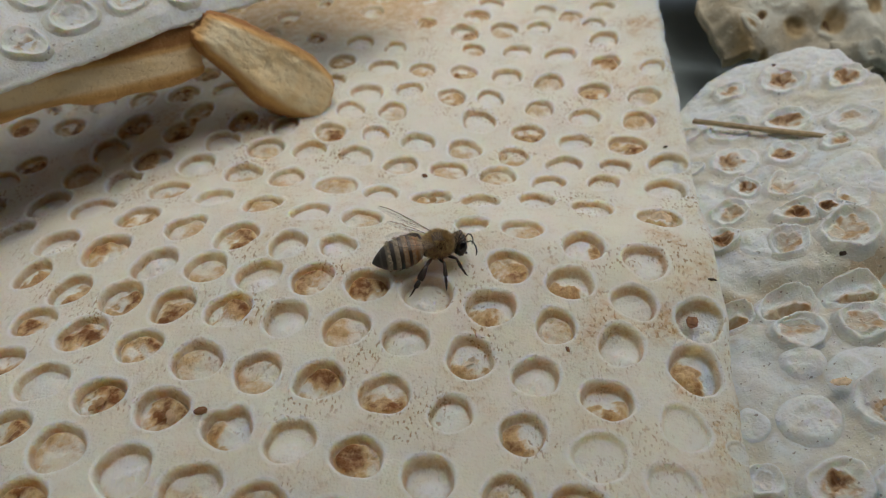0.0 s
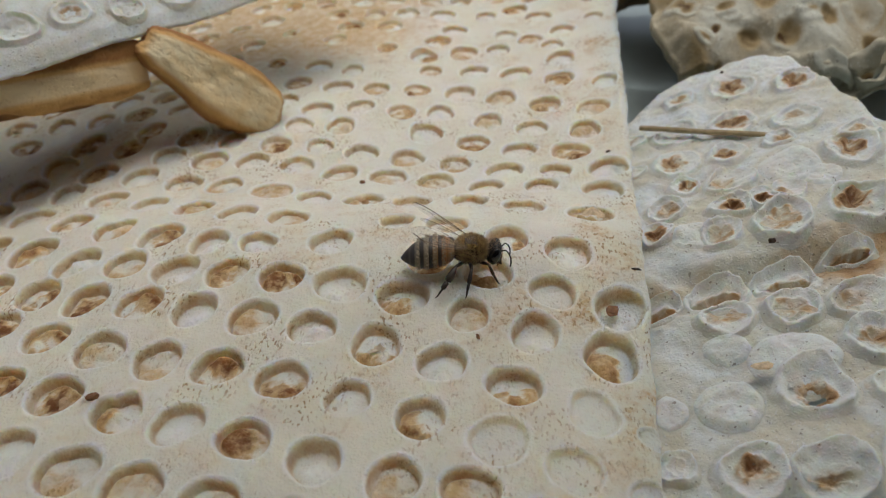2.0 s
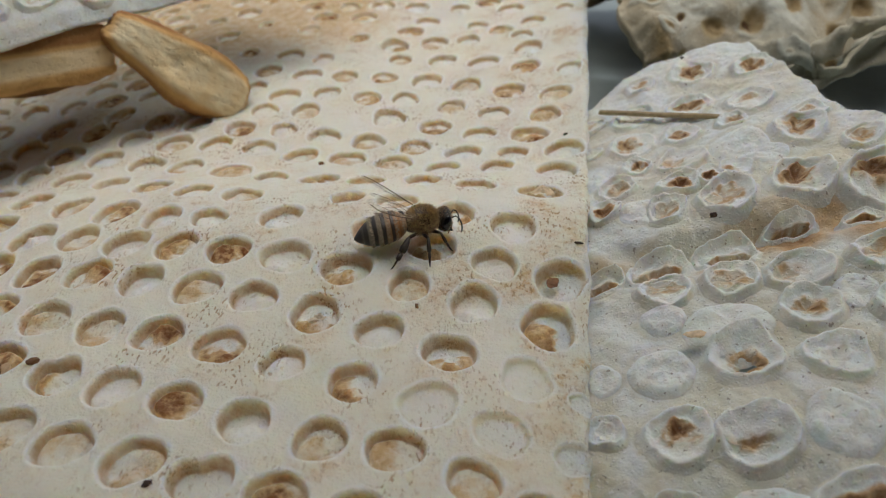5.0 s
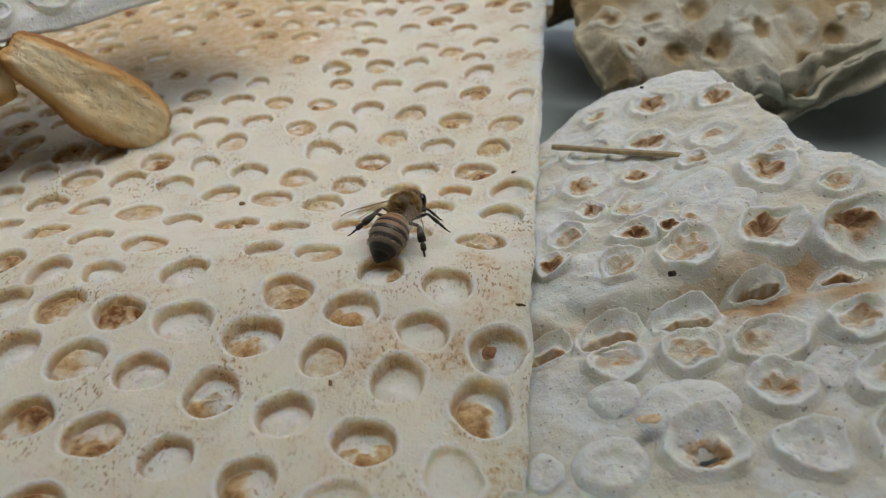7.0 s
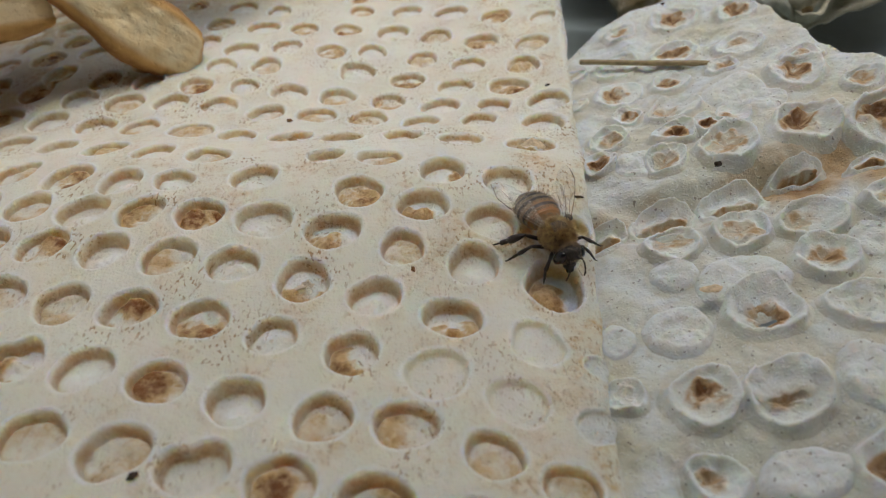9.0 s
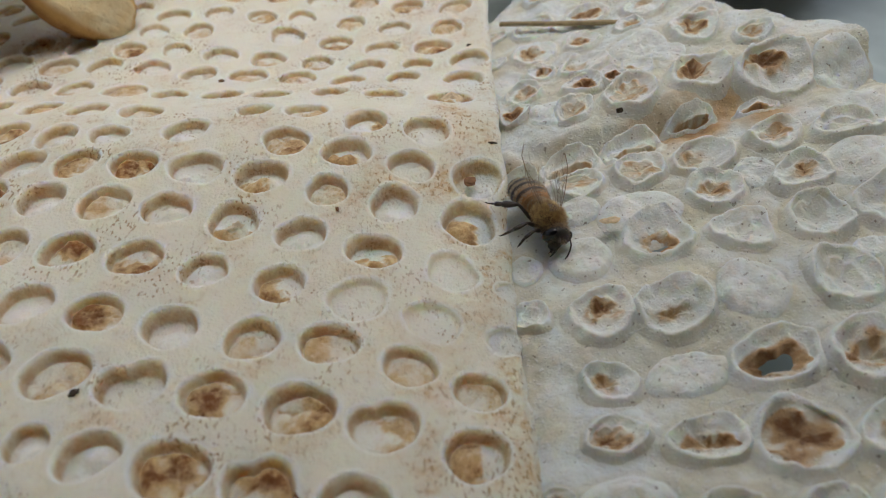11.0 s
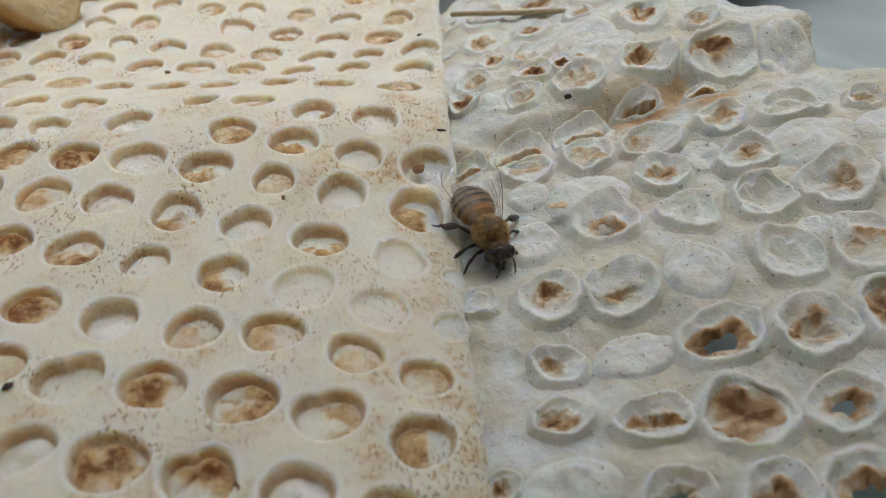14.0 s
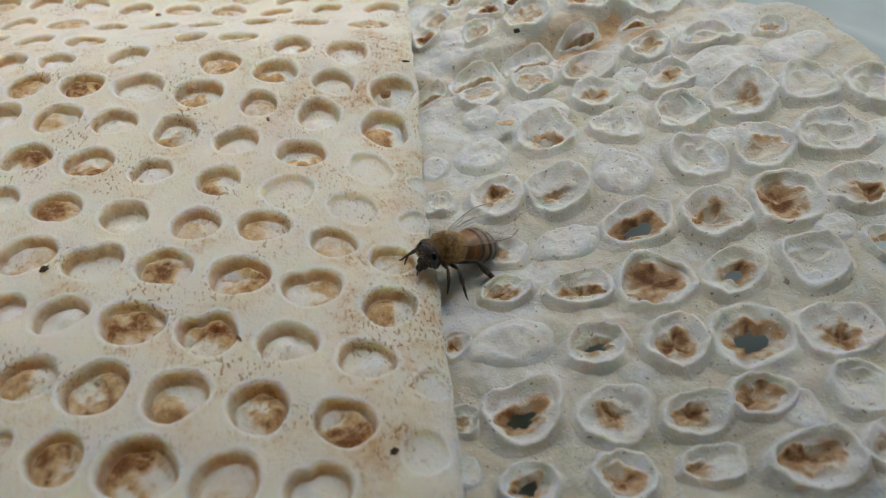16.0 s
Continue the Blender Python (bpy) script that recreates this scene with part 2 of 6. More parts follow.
def mesh_object(name, verts, faces, material, parent=None, attributes=(), shade=True):
    """A mesh from arrays: verts (n, 3), faces a list of index arrays, each of one polygon size."""
    me = bpy.data.meshes.new(name)
    verts = np.asarray(verts, dtype=np.float32)
    sizes = np.concatenate([np.full(len(f), f.shape[1], dtype=np.int32) for f in faces])
    loops = np.concatenate([f.ravel() for f in faces]).astype(np.int32)
    me.vertices.add(len(verts))
    me.vertices.foreach_set("co", verts.ravel())
    me.loops.add(len(loops))
    me.loops.foreach_set("vertex_index", loops)
    me.polygons.add(len(sizes))
    me.polygons.foreach_set("loop_start", np.concatenate([[0], np.cumsum(sizes)[:-1]]).astype(np.int32))
    me.polygons.foreach_set("loop_total", sizes)
    if shade:
        me.polygons.foreach_set("use_smooth", np.ones(len(sizes), dtype=bool))
    me.update(calc_edges=True)
    me.validate()
    for key, values in attributes:
        at = me.attributes.new(key, 'FLOAT', 'POINT')
        at.data.foreach_set("value", np.asarray(values, dtype=np.float32).ravel())
    me.materials.append(material)
    ob = new(name, me)
    if parent is not None:
        ob.parent = parent
    return ob


def part(name, bm, material, parent, label=""):
    me = bpy.data.meshes.new(name)
    bm.to_mesh(me)
    bm.free()
    for p in me.polygons:
        p.use_smooth = True
    me.materials.append(material)
    ob = new(name, me)
    ob.parent = parent
    return tagged(ob, label)


def empty(name, m=None):
    ob = new(name)
    ob.empty_display_size = 0.005
    if m is not None:
        ob.matrix_basis = m
    return ob


def sheet_object(name, X, Y, Z, bottom, keep, material, attributes, coarse=1):
    """A sheet of bread: a top of (ny, nx) points, an underside at the heights bottom, and its rim; keep says which cells are there."""
    ny, nx = X.shape
    n = nx * ny
    idx = np.arange(n).reshape(ny, nx)
    a, b, c, d = idx[:-1, :-1], idx[:-1, 1:], idx[1:, 1:], idx[1:, :-1]
    top = np.stack([a, b, c, d], -1)[keep]
    if coarse > 1:
        r, q = np.r_[0:ny - 1:coarse, ny - 1], np.r_[0:nx - 1:coarse, nx - 1]
        low = idx[np.ix_(r, q)]
        under = np.stack([low[:-1, :-1], low[1:, :-1], low[1:, 1:], low[:-1, 1:]], -1).reshape(-1, 4) + n
    else:
        under = np.stack([a, d, c, b], -1)[keep] + n
    walls = []
    k = np.pad(keep, 1)
    inside = k[1:-1, 1:-1]
    for other, p, q in ((k[:-2, 1:-1], a, b), (k[2:, 1:-1], c, d), (k[1:-1, :-2], d, a), (k[1:-1, 2:], b, c)):
        rim = inside & ~other
        walls.append(np.stack([q[rim], p[rim], p[rim] + n, q[rim] + n], -1))
    verts = np.concatenate([np.stack([X, Y, Z], -1).reshape(-1, 3), np.stack([X, Y, bottom], -1).reshape(-1, 3)])
    faces = np.concatenate([top, under, *walls])
    used = np.zeros(2 * n, dtype=bool)
    used[faces.ravel()] = True
    where = np.cumsum(used) - 1
    return mesh_object(name, verts[used], [where[faces]], material, None,
                       [(key, np.concatenate([v.ravel(), v.ravel()])[used]) for key, v in attributes])

# ---- tray and ground ----


def tray():
    root = tagged(empty("tray"), "grey enamelled metal tray lying under the flatbreads", "tray", kind="structure")
    r0 = (0.02, 0.03)
    # floor of the tray with a shallow pressed step, and a rolled rim
    profile = [(0.0, 0.0), (0.128, 0.0), (0.134, -0.0012), (0.140, -0.0030), (0.148, -0.0034), (0.30, -0.0034), (0.33, -0.002), (0.345, 0.012), (0.352, 0.016), (0.358, 0.014), (0.356, -0.004), (0.33, -0.009), (0.0, -0.009)]
    bm = bmesh.new()
    rings = []
    for r, z in profile:
        if r == 0:
            rings.append([bm.verts.new((0, 0, z))])
        else:
            rings.append([bm.verts.new((r * math.cos(2 * math.pi * k / 128), r * math.sin(2 * math.pi * k / 128), z)) for k in range(128)])
    for u, v in zip(rings, rings[1:]):
        for k in range(128):
            a, b = (k, (k + 1) % 128)
            if len(u) == 1:
                bm.faces.new((u[0], v[a], v[b]))
            elif len(v) == 1:
                bm.faces.new((u[a], v[0], u[b]))
            else:
                bm.faces.new((u[a], v[a], v[b], u[b]))
    bmesh.ops.recalc_face_normals(bm, faces=bm.faces)
    part("tray_plate", bm, TRAY, root)
    root.location = (r0[0], r0[1], -0.0004)
    return root


def ground():
    bm = bmesh.new()
    bmesh.ops.create_grid(bm, x_segments=8, y_segments=8, size=400)
    me = bpy.data.meshes.new("ground")
    bm.to_mesh(me)
    bm.free()
    me.materials.append(GROUND)
    ob = new("ground", me)
    ob.location = (0, 0, -0.0098)
    return tagged(ob, "dull brown ground under the tray", "ground", kind="structure")


def shade_wall():
    """An unseen dark wall, added behind the tray to hold back light."""
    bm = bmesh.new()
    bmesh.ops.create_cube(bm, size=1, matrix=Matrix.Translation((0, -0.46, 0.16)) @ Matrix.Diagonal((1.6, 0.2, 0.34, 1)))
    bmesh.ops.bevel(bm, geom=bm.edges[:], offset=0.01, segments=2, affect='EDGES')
    me = bpy.data.meshes.new("added_wall")
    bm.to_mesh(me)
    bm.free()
    me.materials.append(BLOCKER)
    return tagged(new("added_wall", me), "unseen dark wall added behind the tray to hold back light", "wall", kind="structure")


def shade_slab():
    """An unseen slab, added overhead so that its edge shades the tray's front."""
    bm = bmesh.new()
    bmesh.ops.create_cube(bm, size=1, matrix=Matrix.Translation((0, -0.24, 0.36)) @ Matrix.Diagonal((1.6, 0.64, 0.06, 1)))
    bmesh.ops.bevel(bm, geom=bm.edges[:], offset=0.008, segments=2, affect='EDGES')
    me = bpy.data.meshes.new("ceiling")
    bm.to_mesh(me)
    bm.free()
    me.materials.append(BLOCKER)
    return tagged(new("ceiling", me), "unseen dark slab added overhead to shade the tray's front", "ceiling", kind="structure")


ground()
tray()
shade_wall()
shade_slab()

# ---- the pitted flatbread ----
# Pits of the cream sheet: x, y, radius in millimetres and the look of the floor
# (w floury, b browned, t tan, e plain, m half floury half brown, f shallow, s filled, p plugged, n notched, d floury with a flake).
PITS_A = [
    (17.8, 10.3, 2.8, 'e'), (10.3, 11.6, 3.0, 't'), (27.4, 13.3, 2.2, 'f'), (3.2, 14.0, 3.2, 'b'), (-3.7, 16.0, 2.5, 'b'), (20.6, 17.0, 2.7, 'b'),
    (-8.8, 18.2, 1.4, 't'), (13.1, 19.3, 2.8, 'm'), (29.2, 21.0, 1.8, 'f'), (5.8, 21.4, 2.9, 'm'), (-1.4, 23.3, 3.0, 'b'), (23.3, 24.5, 2.7, 'w'),
    (-7.7, 25.5, 2.7, 'm'), (15.9, 27.2, 2.8, 'w'), (8.3, 29.2, 3.0, 'b'), (1.0, 31.3, 3.1, 'b'), (26.5, 31.7, 2.8, 'm'), (-6.0, 33.3, 2.6, 'w'),
    (18.6, 35.1, 3.0, 'm'), (-11.4, 35.2, 1.9, 'w'), (11.2, 37.2, 3.0, 'b'), (27.7, 39.0, 2.4, 't'), (3.6, 39.2, 2.8, 'b'), (-3.9, 41.1, 3.0, 'n'),
    (21.4, 42.2, 2.6, 't'), (-11.0, 43.1, 3.0, 't'), (-18.7, 45.2, 2.9, 't'), (13.8, 45.3, 2.8, 't'), (31.3, 46.0, 2.0, 'f'), (6.5, 46.1, 2.7, 't'),
]
PITS_B = [
    (-44.0, 46.7, 2.9, 'b'), (-26.0, 47.4, 3.1, 't'), (24.2, 48.3, 2.8, 'f'), (-1.5, 48.3, 2.8, 'w'), (-33.7, 49.9, 3.2, 'w'), (-9.1, 51.0, 2.7, 'b'),
    (16.8, 51.5, 3.1, 'f'), (-16.5, 53.1, 2.8, 'w'), (-42.1, 53.3, 3.2, 't'), (32.7, 53.5, 1.3, 'f'), (8.7, 54.1, 2.7, 'm'), (-23.6, 55.1, 2.9, 'm'),
    (27.0, 56.0, 2.9, 'f'), (-49.6, 56.5, 2.9, 'b'), (0.9, 56.6, 2.5, 'w'), (-31.8, 58.1, 3.1, 'b'), (-6.6, 59.1, 2.8, 'b'), (18.7, 59.1, 2.9, 'm'),
    (-39.8, 60.6, 2.9, 'b'), (-14.2, 61.3, 2.8, 'b'), (10.8, 62.0, 2.7, 'w'), (-21.6, 62.8, 2.9, 't'), (-48.0, 63.8, 3.2, 'e'), (29.9, 64.1, 3.2, 'm'),
    (3.2, 64.6, 2.9, 'm'), (-29.3, 65.2, 3.1, 't'), (21.4, 66.9, 2.8, 'w'), (-4.5, 67.1, 2.7, 'w'), (-55.0, 67.9, 2.8, 'b'), (-37.3, 68.3, 2.8, 'b'),
]
PITS_C = [
    (-11.8, 69.1, 2.9, 't'), (13.7, 69.3, 2.5, 't'), (31.8, 70.9, 3.0, 'd'), (-19.5, 71.2, 2.9, 'w'), (-45.7, 71.7, 3.2, 'b'), (5.9, 72.0, 3.0, 'm'),
    (-27.0, 73.2, 2.9, 'b'), (23.9, 73.3, 2.7, 'e'), (-1.9, 74.2, 3.1, 'w'), (-34.7, 75.0, 3.0, 'b'), (-53.6, 75.1, 2.9, 'b'), (-9.6, 76.0, 2.8, 'b'),
    (16.2, 76.1, 2.8, 'm'), (-16.9, 77.8, 2.8, 'b'), (-42.5, 77.8, 3.2, 'b'), (8.6, 78.8, 2.9, 'b'), (-24.1, 79.2, 3.0, 'w'), (26.4, 80.1, 3.0, 'w'),
    (-50.6, 80.7, 2.9, 'm'), (-31.7, 81.7, 3.0, 't'), (18.7, 83.1, 2.9, 'm'), (-39.5, 84.0, 3.2, 'w'), (-14.2, 84.1, 2.5, 'w'), (-21.1, 85.0, 2.8, 'w'),
    (-57.9, 85.5, 2.8, 'm'), (10.9, 87.0, 2.7, 't'), (-28.8, 88.1, 3.1, 'b'), (4.0, 88.4, 2.2, 'w'), (-48.1, 88.5, 3.4, 'b'), (30.6, 90.6, 3.0, 'p'),
]
PITS_D = [
    (-11.5, 91.0, 2.7, 't'), (-37.1, 92.0, 3.1, 't'), (-57.1, 92.5, 3.3, 'w'), (-19.1, 93.1, 2.7, 'e'), (21.6, 93.6, 2.8, 'w'), (5.6, 96.2, 2.7, 'w'),
    (13.8, 96.4, 2.8, 'e'), (-45.7, 96.6, 3.2, 'b'), (-26.8, 96.9, 2.8, 't'), (-66.2, 97.9, 3.0, 'w'), (-1.6, 98.0, 2.8, 'b'), (33.7, 99.7, 2.9, 'e'),
    (-9.3, 99.7, 2.7, 'e'), (-35.0, 100.7, 2.9, 'w'), (-55.1, 101.9, 3.5, 'e'), (-16.3, 102.3, 3.2, 's'), (24.7, 102.5, 2.5, 'e'), (16.3, 103.1, 2.7, 'e'),
    (-43.7, 105.2, 3.2, 't'), (8.7, 105.9, 3.0, 't'), (-24.7, 106.0, 3.0, 't'), (-64.1, 106.0, 3.6, 'w'), (35.3, 106.5, 3.0, 'e'), (27.4, 107.3, 2.4, 'e'),
    (1.0, 107.9, 3.0, 't'), (-32.3, 108.7, 3.1, 't'), (19.5, 109.1, 2.8, 'e'), (-6.8, 109.7, 2.8, 't'), (-52.7, 110.1, 3.1, 'e'), (11.5, 112.3, 2.7, 't'),
]
PITS_E = [
    (-14.3, 112.5, 2.8, 'e'), (-40.9, 112.6, 3.2, 'w'), (-61.0, 113.4, 3.4, 't'), (-74.6, 113.4, 2.5, 'e'), (30.2, 113.5, 3.0, 'b'), (-22.2, 114.7, 2.7, 'e'),
    (3.6, 114.8, 2.9, 't'), (22.1, 115.6, 2.7, 'e'), (-49.3, 115.9, 3.1, 'b'), (-29.8, 116.0, 3.0, 't'), (-4.2, 116.9, 2.7, 'e'), (-71.4, 117.9, 2.5, 'b'),
    (-11.5, 119.0, 2.4, 'e'), (-37.9, 119.2, 2.8, 'e'), (14.6, 119.4, 2.7, 'b'), (-19.3, 119.9, 2.7, 'b'), (-58.2, 120.5, 3.3, 'e'), (33.3, 120.6, 2.7, 't'),
    (-27.4, 122.4, 2.5, 'e'), (-46.4, 123.3, 2.8, 'b'), (24.7, 123.7, 2.6, 'e'), (6.3, 123.7, 3.0, 'e'), (-35.1, 124.6, 2.6, 'b'), (-8.9, 126.4, 2.6, 't'),
    (-55.5, 127.1, 3.3, 'b'), (-16.5, 127.2, 2.5, 'e'), (17.2, 127.2, 2.6, 't'), (35.5, 128.0, 2.7, 't'), (-44.2, 128.9, 2.7, 'b'), (8.6, 131.5, 2.5, 'e'),
]
PITS_F = [
    (1.6, 131.6, 2.6, 'b'), (27.6, 132.4, 2.7, 'b'), (-13.9, 133.0, 2.9, 'e'), (-6.1, 133.9, 2.5, 'e'), (19.8, 136.5, 2.8, 't'), (-20.5, 137.5, 2.2, 'e'),
    (38.8, 137.7, 2.3, 'e'), (12.1, 139.5, 3.0, 'e'), (3.9, 141.2, 2.5, 'b'), (30.9, 141.8, 2.8, 'b'), (-3.9, 142.1, 2.4, 't'), (-11.5, 143.0, 2.8, 'e'),
    (-19.7, 145.6, 2.7, 'b'), (23.1, 147.3, 3.0, 'e'), (14.7, 150.1, 2.8, 'e'), (-9.5, 151.1, 2.3, 'e'), (6.1, 151.3, 2.4, 't'), (-16.7, 154.0, 2.7, 'e'),
    (-25.9, 156.4, 2.1, 'b'), (31.1, 158.8, 2.3, 'e'), (-3.4, 162.1, 2.2, 'b'), (26.8, 163.4, 2.5, 't'), (33.7, 166.6, 2.5, 'e'), (-15.0, 167.5, 2.5, 't'),
    (21.8, 167.8, 2.5, 'e'), (40.7, 170.3, 1.9, 'e'), (10.7, 172.8, 2.6, 'e'), (-26.0, 173.1, 1.8, 'b'), (29.4, 176.9, 2.8, 'e'), (-38.5, 178.0, 2.2, 'b'),
]
PITS_G = [
    (17.8, 179.9, 2.4, 'e'),
]
PIT_BANDS = (PITS_A, PITS_B, PITS_C, PITS_D, PITS_E, PITS_F, PITS_G)


def cream_height(x, y):
    """The lie of the cream sheet: a low hump across it, then a trough, a rise at the far end."""
    X, Y = (x - 0.005) / 0.04, (y - 0.08) / 0.05
    S = sigmoid((y - 0.099) / 0.005)
    G = np.exp(-((y - 0.082) / 0.016) ** 2)
    z = (0.01343 - 0.0021 * X - 0.00258 * X * X - 0.00135 * Y - 0.00031 * X * Y - 0.00356 * S + 0.00075 * S * X
         + 0.00284 * G + 0.00313 * G * X + 0.00915 * S * np.clip(X, 0, 1.2) ** 2)
    return np.maximum(z, 0.0036)


def cream_edge(y):
    return 0.029 + 0.083 * y + 0.09 * y * y


def pit_list():
    pits = [p for band in PIT_BANDS for p in band]
    rnd = random.Random(11)
    # the rest of the sheet, in the same spacing
    for j in range(-5, 30):
        for i in range(-12, 8):
            x, y = i * 8.2 + (j % 2) * 4.1 + rnd.uniform(-1, 1), j * 7.6 + rnd.uniform(-1, 1)
            if y < -26 or y > 208 or x < -88 or x > 1000 * cream_edge(y / 1000) - 4:
                continue
            if all((x - p[0]) ** 2 + (y - p[1]) ** 2 > 7.0 ** 2 for p in pits):
                pits.append((x, y, rnd.uniform(2.5, 3.0), rnd.choice("wbtemb")))
    return pits


def cream_surface(X, Y):
    """The height of the cream sheet between its pits."""
    Z = cream_height(X, Y) + 0.0007 * LAT.fbm(X, Y, 0.022, 3) + 0.00022 * LAT.fbm(X, Y, 0.005, 3)
    return Z - 0.0006 * (1 - smooth((cream_edge(Y) - X) / 0.0013)) ** 2


def cream_stains_shade(X, Y):
    """Tan stains, browning, and the far left's shade painted into the colour."""
    rim = cream_edge(Y) - X
    stain = smooth(1.25 - rim / 0.016) * 0.7 + 0.24 + 0.8 * np.clip(LAT.fbm(X, Y, 0.03, 2) * 2, 0, 1)
    stain += 1.2 * smooth((Y - 0.150) / 0.02) * smooth((0.012 - X) / 0.02)
    toast_shade = (0.20 + 0.20 * smooth((0.06 - Y) / 0.03)) * smooth(1.15 - rim / 0.021) * smooth((0.085 - Y) / 0.04) * np.clip(0.45 + 1.6 * LAT.fbm(X, Y + 6, 0.012, 3), 0, 1)
    # far left end: some browning, with the shade there painted in
    toast_shade += 0.48 * smooth((Y - 0.138 - 0.25 * np.clip(X + 0.01, -1, 0.05)) / 0.035) * smooth((0.020 - X) / 0.03)
    return toast_shade, stain


def pit(fields, row, seed):
    """One pit of the cream sheet: a soft raised rim, a steep wall and a floor of crumpled skin and flour."""
    X0, Y0, XF, YF, ZF, TF, FF, SF = fields
    px, py, r, kind = row
    px, py, r = px * MM, py * MM, r * MM
    ny, nx = X0.shape
    j0, j1 = np.clip(np.searchsorted(Y0[:, 0], (py - 1.7 * r, py + 1.7 * r)), 0, ny)
    i0, i1 = np.clip(np.searchsorted(X0[min(ny - 1, (j0 + j1) // 2)], (px - 1.8 * r, px + 1.8 * r)), 0, nx)
    if j1 <= j0 or i1 <= i0:
        return
    w = np.s_[j0:j1, i0:i1]
    rnd = random.Random(500 + seed)
    ph = [rnd.uniform(0, 6.3) for _ in range(10)]
    long = 1 + 0.18 * float(smooth((py - 0.108) / 0.02))
    dx, dy = X0[w] - px, Y0[w] - py
    th = np.arctan2(dy / long, dx)
    R = r * (1 + 0.06 * np.cos(2 * th + ph[0]) + 0.035 * np.cos(3 * th + ph[1]) + 0.018 * np.cos(5 * th + ph[2]))
    if kind == "n" or rnd.random() < 0.02:
        R = R * (1 - 0.26 * np.exp(-((np.angle(np.exp(1j * (th - 1.9)))) / 0.35) ** 2))
    D = {"f": 0.0006, "s": 0.0009, "p": 0.0011}.get(kind, 0.00150 * rnd.uniform(0.85, 1.15)) * (r / 0.0028) ** 0.5 * (1 - 0.25 * float(smooth((py - 0.085) / 0.03)))
    old = np.hypot(dx, dy / long) / R
    # the floor is spread outwards, so that the wall stands steep
    rho = np.where(old < 0.66, old * (0.87 / 0.66), np.where(old < 1, 0.87 + (old - 0.66) / 0.34 * 0.13, old))
    scale = np.where(old > 1e-6, rho / np.maximum(old, 1e-6), 1)
    X, Y = px + dx * scale, py + dy * scale
    k = np.clip((old - 0.64) / (1.06 - 0.64), 0, 1)
    W = -np.where(old < 1.06, 1 - k * k * (1.7 - 0.7 * k), 0) + 0.10 * np.exp(-((old - 1.12) / 0.10) ** 2)
    u, v = (X - px) / R, (Y - py) / R / long
    turn = rnd.uniform(0, 6.3)
    c, s = math.cos(turn), math.sin(turn)
    along, across = u * c + v * s, v * c - u * s
    fl = smooth((0.90 - rho) / 0.16)
    if kind in "sp":
        fl = smooth((1.0 - rho) / 0.25)
    rough = LAT.fbm(X + px * 9, Y, 0.0018, 4)
    fine = LAT.fbm(X, Y + py * 5, 0.0007, 3)
    warp = 0.5 * LAT.fbm(X + 3, Y + px * 4, 0.0022, 3)
    folds = np.abs(np.sin(3.1 * (across + warp) + 1.3 * along * (0.5 + warp) + ph[3])) ** 0.6
    sweep = smooth(0.5 + 0.9 * along + 0.9 * rough)
    ox, oy = rnd.uniform(-0.3, 0.3), rnd.uniform(-0.5, 0.1)
    mound = np.exp(-((u - ox) ** 2 + (v - oy) ** 2) / 0.30)
    lean = 0.35 * np.clip(0.4 + along, 0, 1.2)
    cracks = np.exp(-((folds - 0.12) / 0.14) ** 2)
    up, ts, fs = 0.10 * rough, 0 * u, 0.2 + 0 * u
    amount = rnd.uniform(0.88, 1.22)
    if kind in "wd":
        up = 0.50 * mound * (1 + 1.2 * rough) + 0.16 * folds * mound + 0.1 * rough
        fs, ts = np.clip(mound * 1.4 + 0.25, 0, 1), 0.20 * np.clip(0.5 - mound + rough, 0, 1) + 0.12 * cracks
    elif kind == "b":
        up = lean * 0.8 + 0.30 * folds + 0.35 * rough
        ts = amount * np.clip(0.28 + 0.55 * sweep + 0.35 * cracks + 0.5 * rough, 0, 1.1)
        fs = 0.55 * np.clip(1 - 1.7 * sweep, 0, 1)
    elif kind == "t":
        up = lean * 0.6 + 0.28 * folds + 0.3 * rough
        ts, fs = 0.55 * amount * np.clip(0.30 + 0.5 * sweep + 0.3 * cracks, 0, 1), 0.3 * (1 - sweep)
    elif kind == "m":
        up = 0.50 * mound * (1 + rough) + 0.25 * folds * sweep + 0.3 * lean
        fs, ts = np.clip(1.1 - 1.6 * sweep, 0, 1), amount * 0.70 * smooth((sweep - 0.35) / 0.65) + 0.22 * cracks
    elif kind == "e":
        up, ts, fs = 0.25 * mound + 0.16 * folds + 0.15 * rough, 0.16 * sweep + 0.08 * cracks, 0.35 + 0.3 * mound
    elif kind == "f":
        up, fs, ts = 0.4 * rough, 0.4 + 0 * u, 0.10 * sweep
    elif kind == "s":
        up, ts = 0.3 + 0.6 * rough, 0.6 * np.clip(0.5 + sweep * 0.6, 0, 1)
    elif kind == "p":
        disc = smooth((0.62 - rho) / 0.08)
        up, fs = 0.62 * disc + 0.9 * rough * disc, 0.3 * disc
        ts = 0.42 * smooth((rho - 0.40) / 0.25) * smooth((1.05 - rho) / 0.2) + 0.4 * np.clip(rough * 3, 0, 1)
    ZF[w] += D * (W + (np.clip(up, -0.1, 0.92 if kind != "p" else 1.8) + 0.12 * fine) * fl)
    XF[w], YF[w] = np.where(old < 1, X, XF[w]), np.where(old < 1, Y, YF[w])
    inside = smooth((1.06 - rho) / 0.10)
    # the walls take an even tan, weaker in the shallow pits
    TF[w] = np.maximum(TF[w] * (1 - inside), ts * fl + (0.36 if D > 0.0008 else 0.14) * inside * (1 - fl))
    SF[w] *= 1 - 0.7 * smooth((1.25 - rho) / 0.15)
